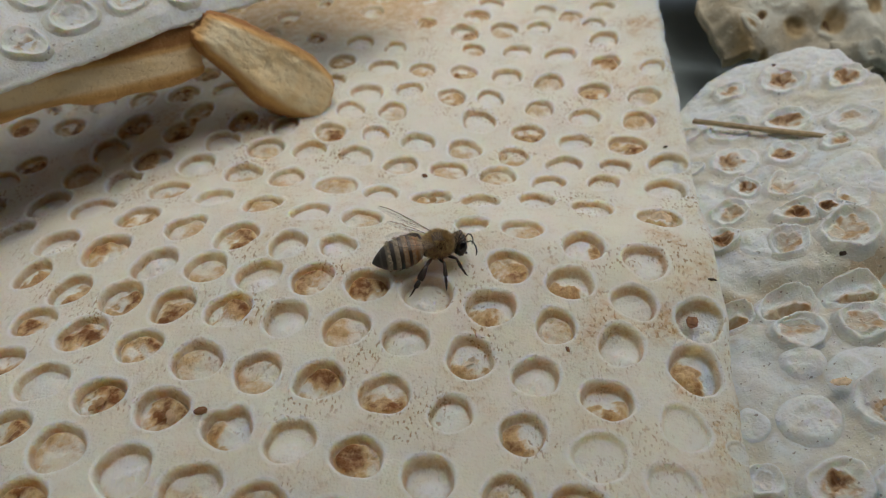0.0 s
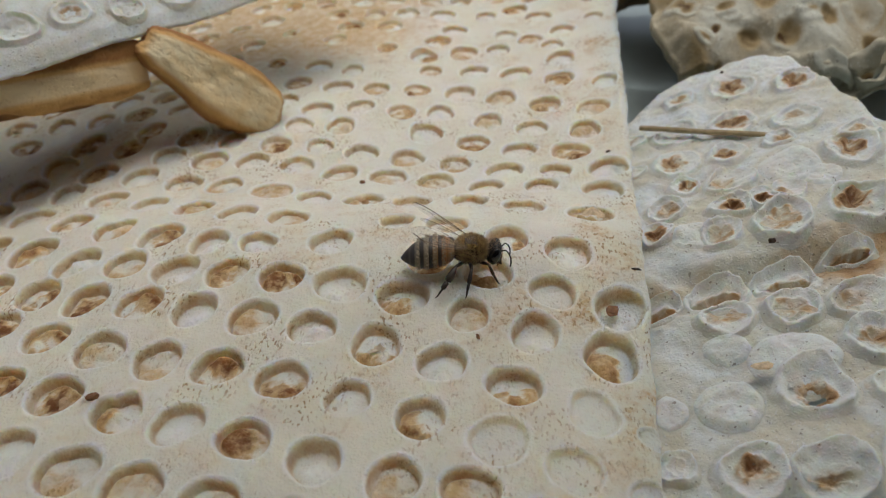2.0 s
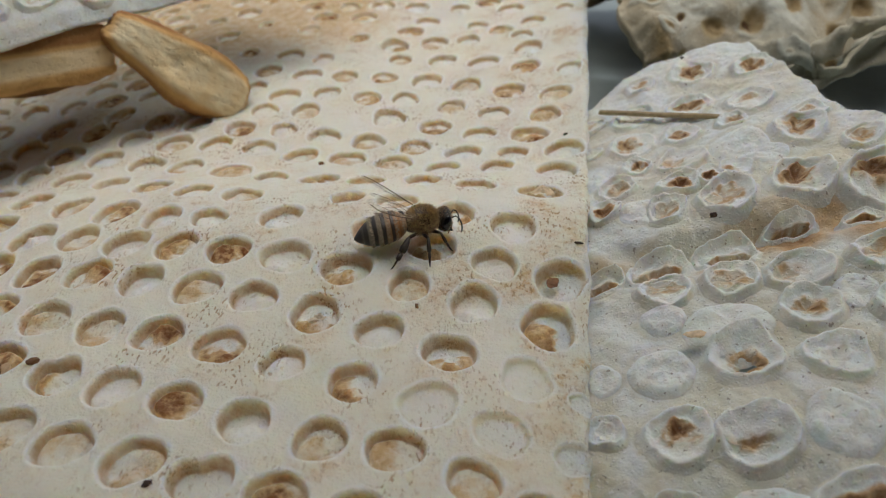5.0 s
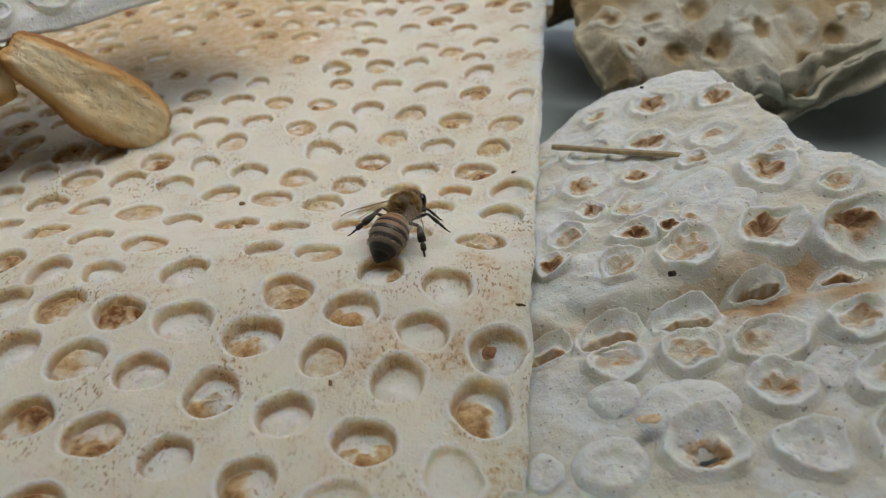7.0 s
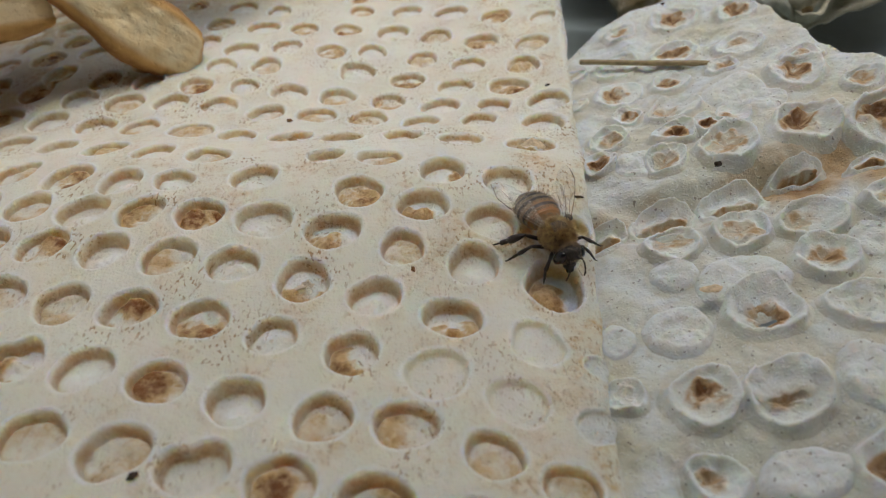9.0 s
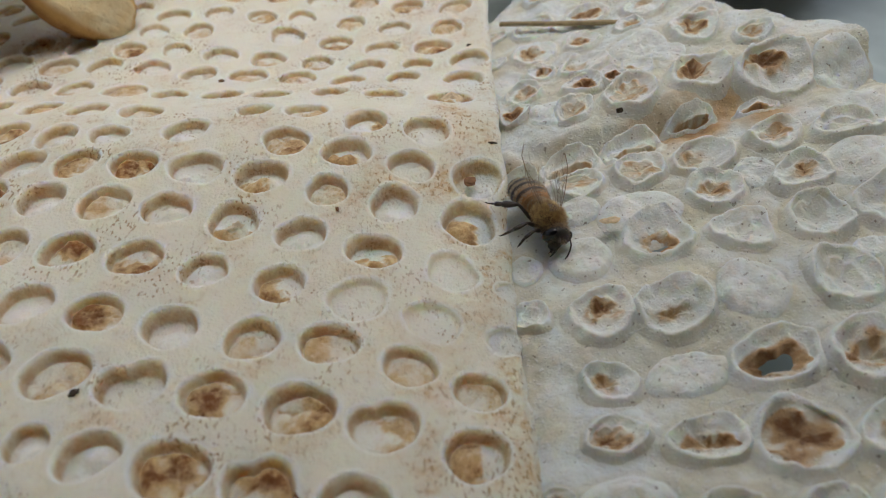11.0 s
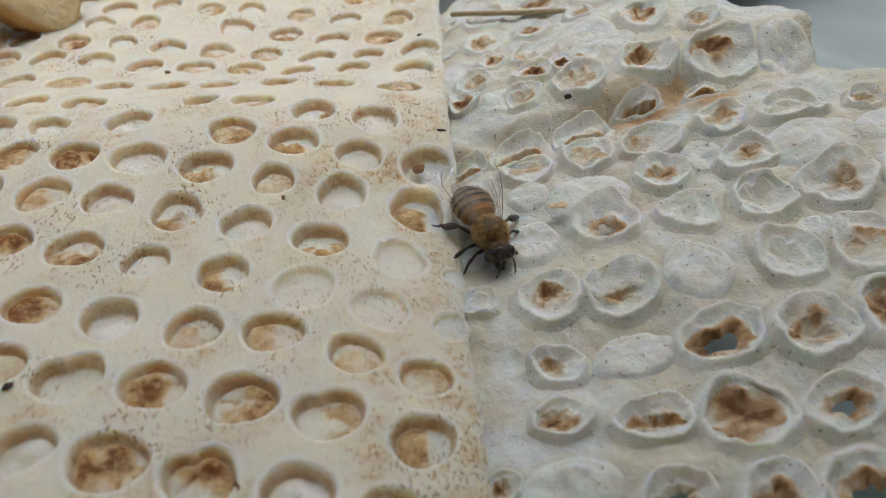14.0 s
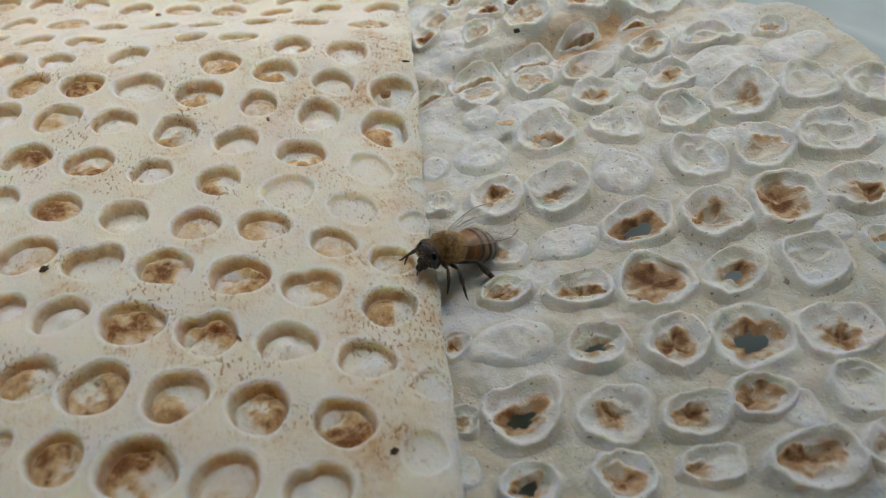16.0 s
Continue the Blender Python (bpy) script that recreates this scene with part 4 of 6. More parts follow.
def blister(parent, row, seed, surface=None):
    """One bubble of skin: a wall, a thin lip, a skin that falls to a torn mouth, and a browned hollow; or a closed, wrinkled dome."""
    x, y, a, b, kind, mu, mv, mw, mh = row
    x, y, a, b = x * MM, y * MM, a * MM, b * MM
    rnd = random.Random(1000 + seed)
    n = 60
    th = np.linspace(0, 2 * np.pi, n, endpoint=False)
    ph = [rnd.uniform(0, 6.3) for _ in range(16)]
    R = 0.97 * (1 + 0.045 * np.cos(2 * th + ph[0]) + 0.04 * np.cos(3 * th + ph[1]) + 0.025 * np.cos(4 * th + ph[2]) + 0.012 * np.cos(9 * th + ph[3]))
    H = 0.00100 * (math.sqrt(a * b) / 0.0033) ** 0.6 * rnd.uniform(0.85, 1.15)
    H *= 1 - 0.35 * float(smooth((y - 0.088) / 0.02)) if surface is None else 0.8
    crown = 1 + 0.14 * np.cos(2 * th + ph[4]) + 0.12 * np.cos(3 * th + ph[5]) + 0.03 * np.cos(6 * th + ph[6]) + 0.10 * np.sin(th)
    if kind == "f":
        H *= 1.25
        crown = np.maximum(1.0 + 0.75 * np.sin(th) + 0.12 * np.cos(3 * th + ph[5]), 0.12)
    cos, sin = np.cos(th), np.sin(th)
    U, V, W, T, F = [], [], [], [], []

    def ring(u, v, w, toast_shade, flour):
        for keep, value in zip((U, V, W, T, F), (u, v, w, toast_shade, flour)):
            keep.append(value + 0 * th)

    if kind in "dl":
        H *= 0.85 if kind == "d" else 0.55
        for rho, w in ((1.30, -0.45), (1.16, -0.06), (1.08, 0.20), (1.02, 0.46), (0.96, 0.66), (0.89, 0.80), (0.81, 0.89), (0.73, 0.94), (0.65, 0.95), (0.56, 0.94), (0.46, 0.92), (0.36, 0.90), (0.25, 0.89), (0.13, 0.88), (0.0, 0.88)):
            dent = 0.20 * np.exp(-((rho - 0.70 - 0.06 * np.cos(2 * th + ph[7])) / 0.06) ** 2) * np.clip(0.3 + np.cos(th + ph[8]), 0, 1)
            dent = dent + 0.15 * np.exp(-((rho - 0.40 - 0.08 * np.cos(th + ph[9])) / 0.05) ** 2) * np.clip(np.cos(th + ph[10]), 0, 1)
            ring(rho * R * cos, rho * R * sin, w * (1 + (crown - 1) * 0.6 * min(1, rho)) - dent, 0.0, 1.0 if rho < 1.1 else 0.35)
    else:
        tone = {"r": 0.05, "f": 0.55, "c": 0.40, "C": 0.55, "b": 0.82, "B": 0.66, "h": 0.62}[kind]
        for rho, w, fl in ((1.40, -0.5, 0.2), (1.26, -0.05, 0.1), (1.16, 0.14, 0.3), (1.10, 0.34, 0.55), (1.06, 0.56, 0.85), (1.035, 0.80, 1.0), (1.01, 0.98, 1.0), (0.975, 1.07, 1.0), (0.935, 1.04, 1.0), (0.89, 0.92, 1.0)):
            flare = 1 + 0.05 * w * np.cos(th * 3 + ph[11])
            ring(rho * R * flare * cos, rho * R * flare * sin, w * np.where(w > 0, crown, 1), 0.0, fl)
        star = 1 + 0.13 * np.cos(3 * th + ph[7]) + 0.10 * np.cos(2 * th + ph[8]) + 0.09 * np.cos(5 * th + ph[9]) + 0.06 * np.cos(8 * th + ph[10])
        ex, ey = 0.85 * mu + mw * star * cos, 0.85 * mv + mh * star * sin
        far = np.hypot(ex, ey)
        shrink = np.minimum(1, 0.80 / np.maximum(far, 1e-6))
        ex, ey = ex * shrink, ey * shrink
        lx, ly = U[-1], V[-1]
        low = (0.42 + 0.16 * np.cos(2 * th + ph[12]) + 0.10 * np.cos(5 * th + ph[13])) if kind != "f" else 0.10 + 1.25 * np.clip(np.sin(th), 0, 1)
        for k in range(1, 9):
            q = k / 8
            pleat = 0.04 * np.cos(6 * th + ph[14] + 3 * q) * q + 0.07 * np.cos(3 * th + ph[15] + 2 * q) * q
            w = (0.92 * crown) * (1 - q) + low * q - 0.26 * math.sin(math.pi * q) + pleat
            reach = 0.75 + 0.22 * np.cos(th + ph[3]) + 0.12 * np.cos(3 * th + ph[2])
            stain = tone * 0.62 * smooth((q - 1 + reach) / reach) ** 1.5
            ring(lx * (1 - q) + ex * q, ly * (1 - q) + ey * q, w, stain, np.clip(1.0 - 1.1 * stain, 0.1, 1))
        cx, cy = ex.mean(), ey.mean()
        inner = ((0.93, -0.09), (0.82, -0.22), (0.68, -0.37), (0.52, -0.52), (0.34, -0.63), (0.16, -0.70), (0.0, -0.72))
        for rho, w in inner[:4] if kind == "h" else inner:
            jag = 1 + (0.16 * np.cos(4 * th + ph[1]) + 0.12 * np.cos(7 * th + ph[0])) * (1 - rho) * (1 if kind == "h" else 0.3)
            crease = np.exp(-(np.sin(0.5 * (th - ph[5])) / 0.16) ** 2) + 0.8 * np.exp(-(np.sin(0.5 * (th - ph[5] - 2.3)) / 0.12) ** 2) + 0.6 * np.exp(-(np.sin(0.5 * (th - ph[5] + 1.6 + 0.5 * math.sin(ph[4]))) / 0.10) ** 2)
            ring(cx + (ex - cx) * rho * jag, cy + (ey - cy) * rho * jag, low * rho + 0.25 * (1 - rho) + w * (0.62 if kind in "rcC" else 1.0) - 0.10 * crease * rho,
                 tone * (0.62 + 0.34 * (1 - rho) + 0.50 * crease * min(1, 2.5 * (1 - rho))), 0.0 if kind != "r" else 0.6)
    U, V, W, T, F = (np.array(k) for k in (U, V, W, T, F))
    X, Y = x + a * U, y + b * V
    lump = LAT.fbm(X * 1.0 + seed, Y, 0.0022, 4)
    fine = LAT.fbm(X - seed, Y + 2, 0.0008, 3)
    rise = np.clip(W, 0, 1)
    X = X + 0.00028 * rise * LAT.fbm(Y + seed, X, 0.0026, 3)
    Y = Y + 0.00028 * rise * LAT.fbm(X + 4, Y + seed, 0.0026, 3)
    Z = (surface or white_surface)(X, Y) + H * (W + (0.32 * lump + 0.28 * fine) * np.clip(W + 0.3, 0.15, 1))
    if surface is None:
        Z = np.maximum(np.where(X < cream_edge(Y) - 0.001, np.minimum(Z, cream_height(X, Y) - 0.0045), Z), 0.0008)
    T = np.clip(T * (1 + 1.5 * lump + 1.3 * fine), 0, 1.25)
    F = np.clip(F * (1 + 0.35 * lump), 0, 1)
    m = len(U)
    idx = np.arange(m * n).reshape(m, n)
    nxt = np.roll(idx, -1, axis=1)
    faces = np.stack([idx[:-1], nxt[:-1], nxt[1:], idx[1:]], -1).reshape(-1, 4)
    return mesh_object("blister", np.stack([X, Y, Z], -1).reshape(-1, 3), [faces], WHITE, parent,
                       [("toast_shade", T), ("flour", F), ("stain", 0.2 + 0 * T)])


def white_flatbread():
    nx, ny = 400, 800
    xv, yv = np.linspace(0.018, 0.108, nx), np.linspace(-0.03, 0.1385, ny)
    X, Y = np.meshgrid(xv, yv)
    Z = white_surface(X, Y)
    toast_shade, flour, hole = np.zeros_like(X), np.zeros_like(X), np.zeros(X.shape, dtype=bool)
    flour += np.clip(0.37 + 0.45 * smooth((Y - 0.084) / 0.02) + 1.9 * LAT.fbm(X, Y, 0.008, 4), 0, 0.95)
    # a tan, less floury band paints in the warm shade along the fold
    fold = np.exp(-((Y - 0.0775 - 0.08 * (X - 0.05)) / 0.0034) ** 2)
    flour *= 1 - 0.8 * fold
    toast_shade += (0.20 + 0.6 * LAT.fbm(X, Y, 0.006, 3)) * fold * (X > 0.03)
    toast_shade += 0.13 * np.exp(-((Y - 0.0770 - 0.08 * (X - 0.05)) / 0.0055) ** 2) * np.clip(0.6 + 1.5 * LAT.fbm(X + 4, Y, 0.009, 3), 0, 1.2)
    stain = 0.25 + 0.5 * fold
    blisters = white_blisters()
    for x, y, a, b, kind, *_ in blisters:
        rho = np.hypot((X - x * MM) / (a * MM), (Y - y * MM) / (b * MM))
        hole |= rho < 0.80
        flour *= 1 - 0.55 * np.exp(-((rho - 1.24) / 0.12) ** 2)
    # browner spots below the hoods
    for x, y in ((0.0437, 0.0735), (0.0520, 0.0740), (0.0605, 0.0755), (0.0688, 0.0745), (0.0768, 0.0690)):
        toast_shade += 0.5 * np.exp(-((X - x) / 0.0030) ** 2 - ((Y - y) / 0.0018) ** 2)
    outline = [(0.018, -0.03), (0.096, -0.03), (0.099, 0.0), (0.098, 0.03), (0.0955, 0.050), (0.0942, 0.057), (0.0926, 0.0658), (0.0884, 0.0714), (0.0848, 0.0738),
               (0.0836, 0.0778), (0.0844, 0.0842), (0.0808, 0.0896), (0.0772, 0.0924), (0.0732, 0.1005), (0.0712, 0.111), (0.0705, 0.124), (0.0690, 0.1315),
               (0.0640, 0.1355), (0.0575, 0.1352), (0.050, 0.1347), (0.0455, 0.1308), (0.0407, 0.1258), (0.034, 0.117), (0.018, 0.110)]
    rim = ragged(outline)
    inside = inside_outline(X, Y, rim) & ~hole
    keep = inside[:-1, :-1] & inside[1:, :-1] & inside[:-1, 1:] & inside[1:, 1:]
    snap(X, Y, keep, rim, 0.0005)
    Z = np.maximum(Z, 0.0012)
    ob = sheet_object("blistered_flatbread", X, Y, Z, np.maximum(Z - 0.0005, 0.0001), keep, WHITE, [("toast_shade", toast_shade), ("flour", flour), ("stain", stain)])
    for k, row in enumerate(blisters):
        blister(ob, row, k)
    return tagged(ob, "floury white flatbread with burst bubbles, some browned, some holed", "flatbread", "flatbreads on the tray")


def ragged(outline):
    """The outline in small steps, rounded and a little uneven."""
    pts = []
    for (x0, y0), (x1, y1) in zip(outline, outline[1:] + outline[:1]):
        n = max(1, int(math.hypot(x1 - x0, y1 - y0) / 0.0004))
        pts += [(x0 + (x1 - x0) * k / n, y0 + (y1 - y0) * k / n) for k in range(n)]
    p = np.array(pts)
    for _ in range(12):
        p = (np.roll(p, 1, 0) + 2 * p + np.roll(p, -1, 0)) / 4
    p[:, 0] += 0.0007 * LAT.fbm(p[:, 0], p[:, 1], 0.006, 3)
    p[:, 1] += 0.0007 * LAT.fbm(p[:, 0] + 9, p[:, 1], 0.006, 3)
    return [tuple(q) for q in p]


def snap(X, Y, keep, rim, reach):
    """Draws the outermost points of a sheet onto its outline."""
    k = np.pad(keep, 1)
    count = k[:-1, :-1].astype(int) + k[1:, :-1] + k[:-1, 1:] + k[1:, 1:]
    j, i = np.where((count > 0) & (count < 4))
    r = np.array(rim)
    for a, b in zip(j, i):
        d = np.hypot(r[:, 0] - X[a, b], r[:, 1] - Y[a, b])
        n = d.argmin()
        if d[n] < reach:
            X[a, b], Y[a, b] = r[n]


white_sheet = white_flatbread()


def shell(name, rows, thick, material, parent, flour, label, toast_shade=0.0, lumps=0.0004):
    """A thin sheet over a grid of points given row by row, with its own thickness."""
    P = np.array(rows)
    P[..., 2] += lumps * LAT.fbm(P[..., 0] + 5 * lumps, P[..., 1] + P[..., 2], 0.004, 3)
    P[..., 1] += lumps * LAT.fbm(P[..., 0] + 2, P[..., 2], 0.005, 3)
    nu, nv = P.shape[:2]
    du, dv = np.gradient(P, axis=0), np.gradient(P, axis=1)
    nrm = np.cross(du, dv)
    nrm /= np.linalg.norm(nrm, axis=-1, keepdims=True) + 1e-12
    verts = np.concatenate([P.reshape(-1, 3), (P - nrm * thick).reshape(-1, 3)])
    idx = np.arange(nu * nv).reshape(nu, nv)
    top = np.stack([idx[:-1, :-1], idx[1:, :-1], idx[1:, 1:], idx[:-1, 1:]], -1).reshape(-1, 4)
    loop = np.concatenate([idx[:-1, 0], idx[-1, :-1], idx[:0:-1, -1], idx[0, :0:-1]])
    nxt = np.roll(loop, -1)
    side = np.stack([nxt, loop, loop + nu * nv, nxt + nu * nv], -1)
    n = 2 * nu * nv
    ob = mesh_object(name, verts, [np.concatenate([top, top[:, ::-1] + nu * nv, side])], material, parent,
                     [("flour", np.full(n, flour)), ("toast_shade", np.full(n, toast_shade)), ("stain", np.full(n, 0.3))])
    return tagged(ob, label)


# ---- the sheet propped on the rusks ----


def propped_surface(X, Y):
    return 0.0016 * LAT.fbm(X, Y + 1, 0.02, 3) + 0.0003 * LAT.fbm(X, Y + 1, 0.003, 3) - 0.0012 * (1 - smooth(Y / 0.004)) ** 2


def propped_flatbread():
    nx, ny = 230, 110
    xv, yv = np.linspace(-0.030, 0.078, nx), np.linspace(0.0, 0.047, ny)
    X, Y = np.meshgrid(xv, yv)
    Z = propped_surface(X, Y)
    flour, toast_shade = np.clip(0.8 + 0.8 * LAT.fbm(X, Y + 2, 0.008, 3), 0, 1), 0 * X
    rnd = random.Random(4)
    rows = [(6.2, 5.4, 3.2, 2.7, "c", 0.1, -0.2, 0.5, 0.35), (14.7, 7.2, 3.6, 2.9, "r", 0.0, 0.1, 0.6, 0.5), (23.4, 7.0, 3.2, 2.6, "C", 0.0, 0.1, 0.5, 0.45), (32.0, 5.0, 3.0, 2.4, "r", 0.0, 0.0, 0.6, 0.5),
            (11.7, 13.5, 3.2, 2.8, "r", 0.0, 0.0, 0.5, 0.5), (3.0, 12.5, 2.8, 2.4, "d", 0, 0, 0, 0)]
    for j in range(6):
        for i in range(-4, 10):
            x, y = i * 8.4 + (j % 2) * 4 + rnd.uniform(-1, 1), 5 + j * 8 + rnd.uniform(-1, 1)
            if y < 42 and -26 < x < 74 and all((x - b[0]) ** 2 + (y - b[1]) ** 2 > 7.4 ** 2 for b in rows):
                r = rnd.uniform(2.6, 3.4)
                rows.append((x, y, r, 0.9 * r, rnd.choice("drcr"), rnd.uniform(-0.2, 0.2), rnd.uniform(-0.2, 0.2), 0.5, 0.45))
    for x, y, a, b, *_ in rows:
        rho = np.hypot((X - x * MM) / (a * MM), (Y - y * MM) / (b * MM))
        flour *= 1 - 0.5 * np.exp(-((rho - 1.24) / 0.12) ** 2)
    edge = 0.0012 * LAT.fbm(xv, xv * 0, 0.016, 3) + 0.0005 * LAT.fbm(xv, xv * 0 + 2, 0.003, 3)
    Y += edge[None, :] * (1 - (Y - yv[0]) / (yv[-1] - yv[0]))
    ob = sheet_object("blistered_flatbread", X, Y, Z, Z - 0.0006, np.ones((ny - 1, nx - 1), dtype=bool), WHITE, [("toast_shade", toast_shade), ("flour", flour), ("stain", flour * 0.1)])
    ob.matrix_basis = Matrix.Translation((-0.062, 0.1025, 0.0283)) @ pose(0, 0, 0, 0, 0, 43.95) @ pose(0, 0, 0, 25, 0, 0)
    for k, row in enumerate(rows):
        blister(ob, row, 300 + k, propped_surface)
    return tagged(ob, "white floury flatbread piece propped on two rusks", "flatbread", "flatbreads on the tray")


propped_flatbread()


def rusk(m, size, radius, label, seed, crust_rule, taper=0.0):
    """A broken rusk: a rounded slab with an uneven crumb."""
    hx, hy, hz = (s / 2 for s in size)
    bm = bmesh.new()
    bmesh.ops.create_cube(bm, size=2)
    bmesh.ops.subdivide_edges(bm, edges=bm.edges[:], cuts=34, use_grid_fill=True)
    lay = bm.verts.layers.float.new("crust")
    for v in bm.verts:
        p = Vector((v.co.x * hx, v.co.y * hy, v.co.z * hz))
        core = Vector((max(-hx + radius, min(hx - radius, p.x)), max(-hy + radius, min(hy - radius, p.y)), max(-hz + radius, min(hz - radius, p.z))))
        out = (p - core)
        out = out.normalized() if out.length > 1e-9 else Vector((0, 0, 0))
        q = core + out * radius
        n = noise.fractal(q * 330 + Vector((seed, 0, 0)), 0.6, 2.0, 3) * 0.00034 + noise.noise(q * 700 + Vector((seed, 5, 0))) * 0.00016 + noise.noise(q * 120 + Vector((seed, 3, 0))) * 0.0012 + noise.noise(q * 45 + Vector((seed, 8, 0))) * 0.0014
        v.co = q + out * n
        v.co.y *= 1 - taper * max(0.0, 0.5 - 0.5 * q.x / hx) ** 1.3 - 0.75 * taper * max(0.0, q.x / hx) ** 2.6
        v[lay] = crust_rule(q.x / hx, q.y / hy, q.z / hz)
    ob = empty("rusk", m)
    outer = bm.copy()
    for piece, name, keep in ((bm, "crumb_face", False), (outer, "crust", True)):
        key = piece.verts.layers.float["crust"]
        gone = [f for f in piece.faces if (sum(v[key] for v in f.verts) / len(f.verts) > 0.55) != keep]
        bmesh.ops.delete(piece, geom=gone, context='FACES')
        part(name, piece, RUSK, ob, "baked brown crust" if keep else "golden open crumb")
    return tagged(ob, label, "rusk", "rusks under the flatbread")


def axes(x, y, z, place):
    m = Matrix((x, y, z)).transposed().to_4x4()
    m.translation = place
    return m


along = Vector((0.793, 0.601, -0.10)).normalized()
back = (Vector((-0.604, 0.797, 0)) * math.cos(radians(22)) + Vector((0, 0, -math.sin(radians(22))))).normalized()
back = (back - along * back.dot(along)).normalized()
rusk(axes(along, back, along.cross(back), Vector((-0.0395, 0.1243, 0.0222)) - along * 0.0272 + back * 0.0125),
     (0.055, 0.026, 0.0085), 0.0016, "long golden-brown rusk lying under a white flatbread", 2.0,
     lambda a, b, c: 0.95 * float(smooth((c - 0.05) / 0.5)) + 0.55 * float(smooth((-0.45 - c) / 0.4)) + (0.25 if b > -0.6 else 0.0) + 0.36)
slope = Vector((0.704, 0.19, -0.685)).normalized()
face = Vector((0.47, -0.847, 0.249)).normalized()
face = (face - slope * face.dot(slope)).normalized()
low = slope.cross(face)
rusk(axes(slope, low, face, Vector((-0.0388, 0.1212, 0.0250)) + slope * 0.0126 - low * 0.0026 - face * 0.0038),
     (0.0276, 0.0136, 0.0082), 0.0038, "short rusk leaning with its pale crumb showing and a brown crust", 7.0,
     lambda a, b, c: 1.0 * max(0.0, -b - 0.50) * 2.6 + 1.0 * max(0.0, b - 0.42) * 2.4 + max(0.0, abs(a) - 0.78) * 3.4 + (0.8 if c < 0.25 else 0.0), 0.5)

# ---- the browned flatbread behind ----


def ruffle(parent, path, width, lean, curl, flour, seed):
    """A wavy ribbon of the bread's edge, turned up and curled; path and width in millimetres."""
    pts = np.array(path, dtype=float)
    t = np.linspace(0, len(pts) - 1, 44)
    line = np.stack([np.interp(t, np.arange(len(pts)), pts[:, k]) for k in range(3)], -1)
    for _ in range(10):
        line[1:-1] = (line[:-2] + 2 * line[1:-1] + line[2:]) / 4
    rows = []
    for i, q in enumerate(line):
        wave = float(LAT.fbm(np.array(q[0] * MM + seed), np.array(seed * 0.1), 0.006, 2))
        w = width * (0.75 + 0.25 * math.sin(math.pi * i / 43)) * (1 + 0.5 * wave)
        row, y, z = [], 0.0, 0.0
        for j in range(10):
            b = j / 9
            ang = lean - curl * b ** 1.5 + 1.3 * wave
            row.append(((q[0] + 1.2 * wave * b) * MM, (q[1] + y) * MM, (q[2] + z) * MM))
            y += math.sin(ang) * w / 9
            z += math.cos(ang) * w / 9
        rows.append(row)
    return shell("ruffle", rows, 0.0005, BROWNED, parent, flour, "pale ruffled lip of the bread", 0.12, 0.0022)


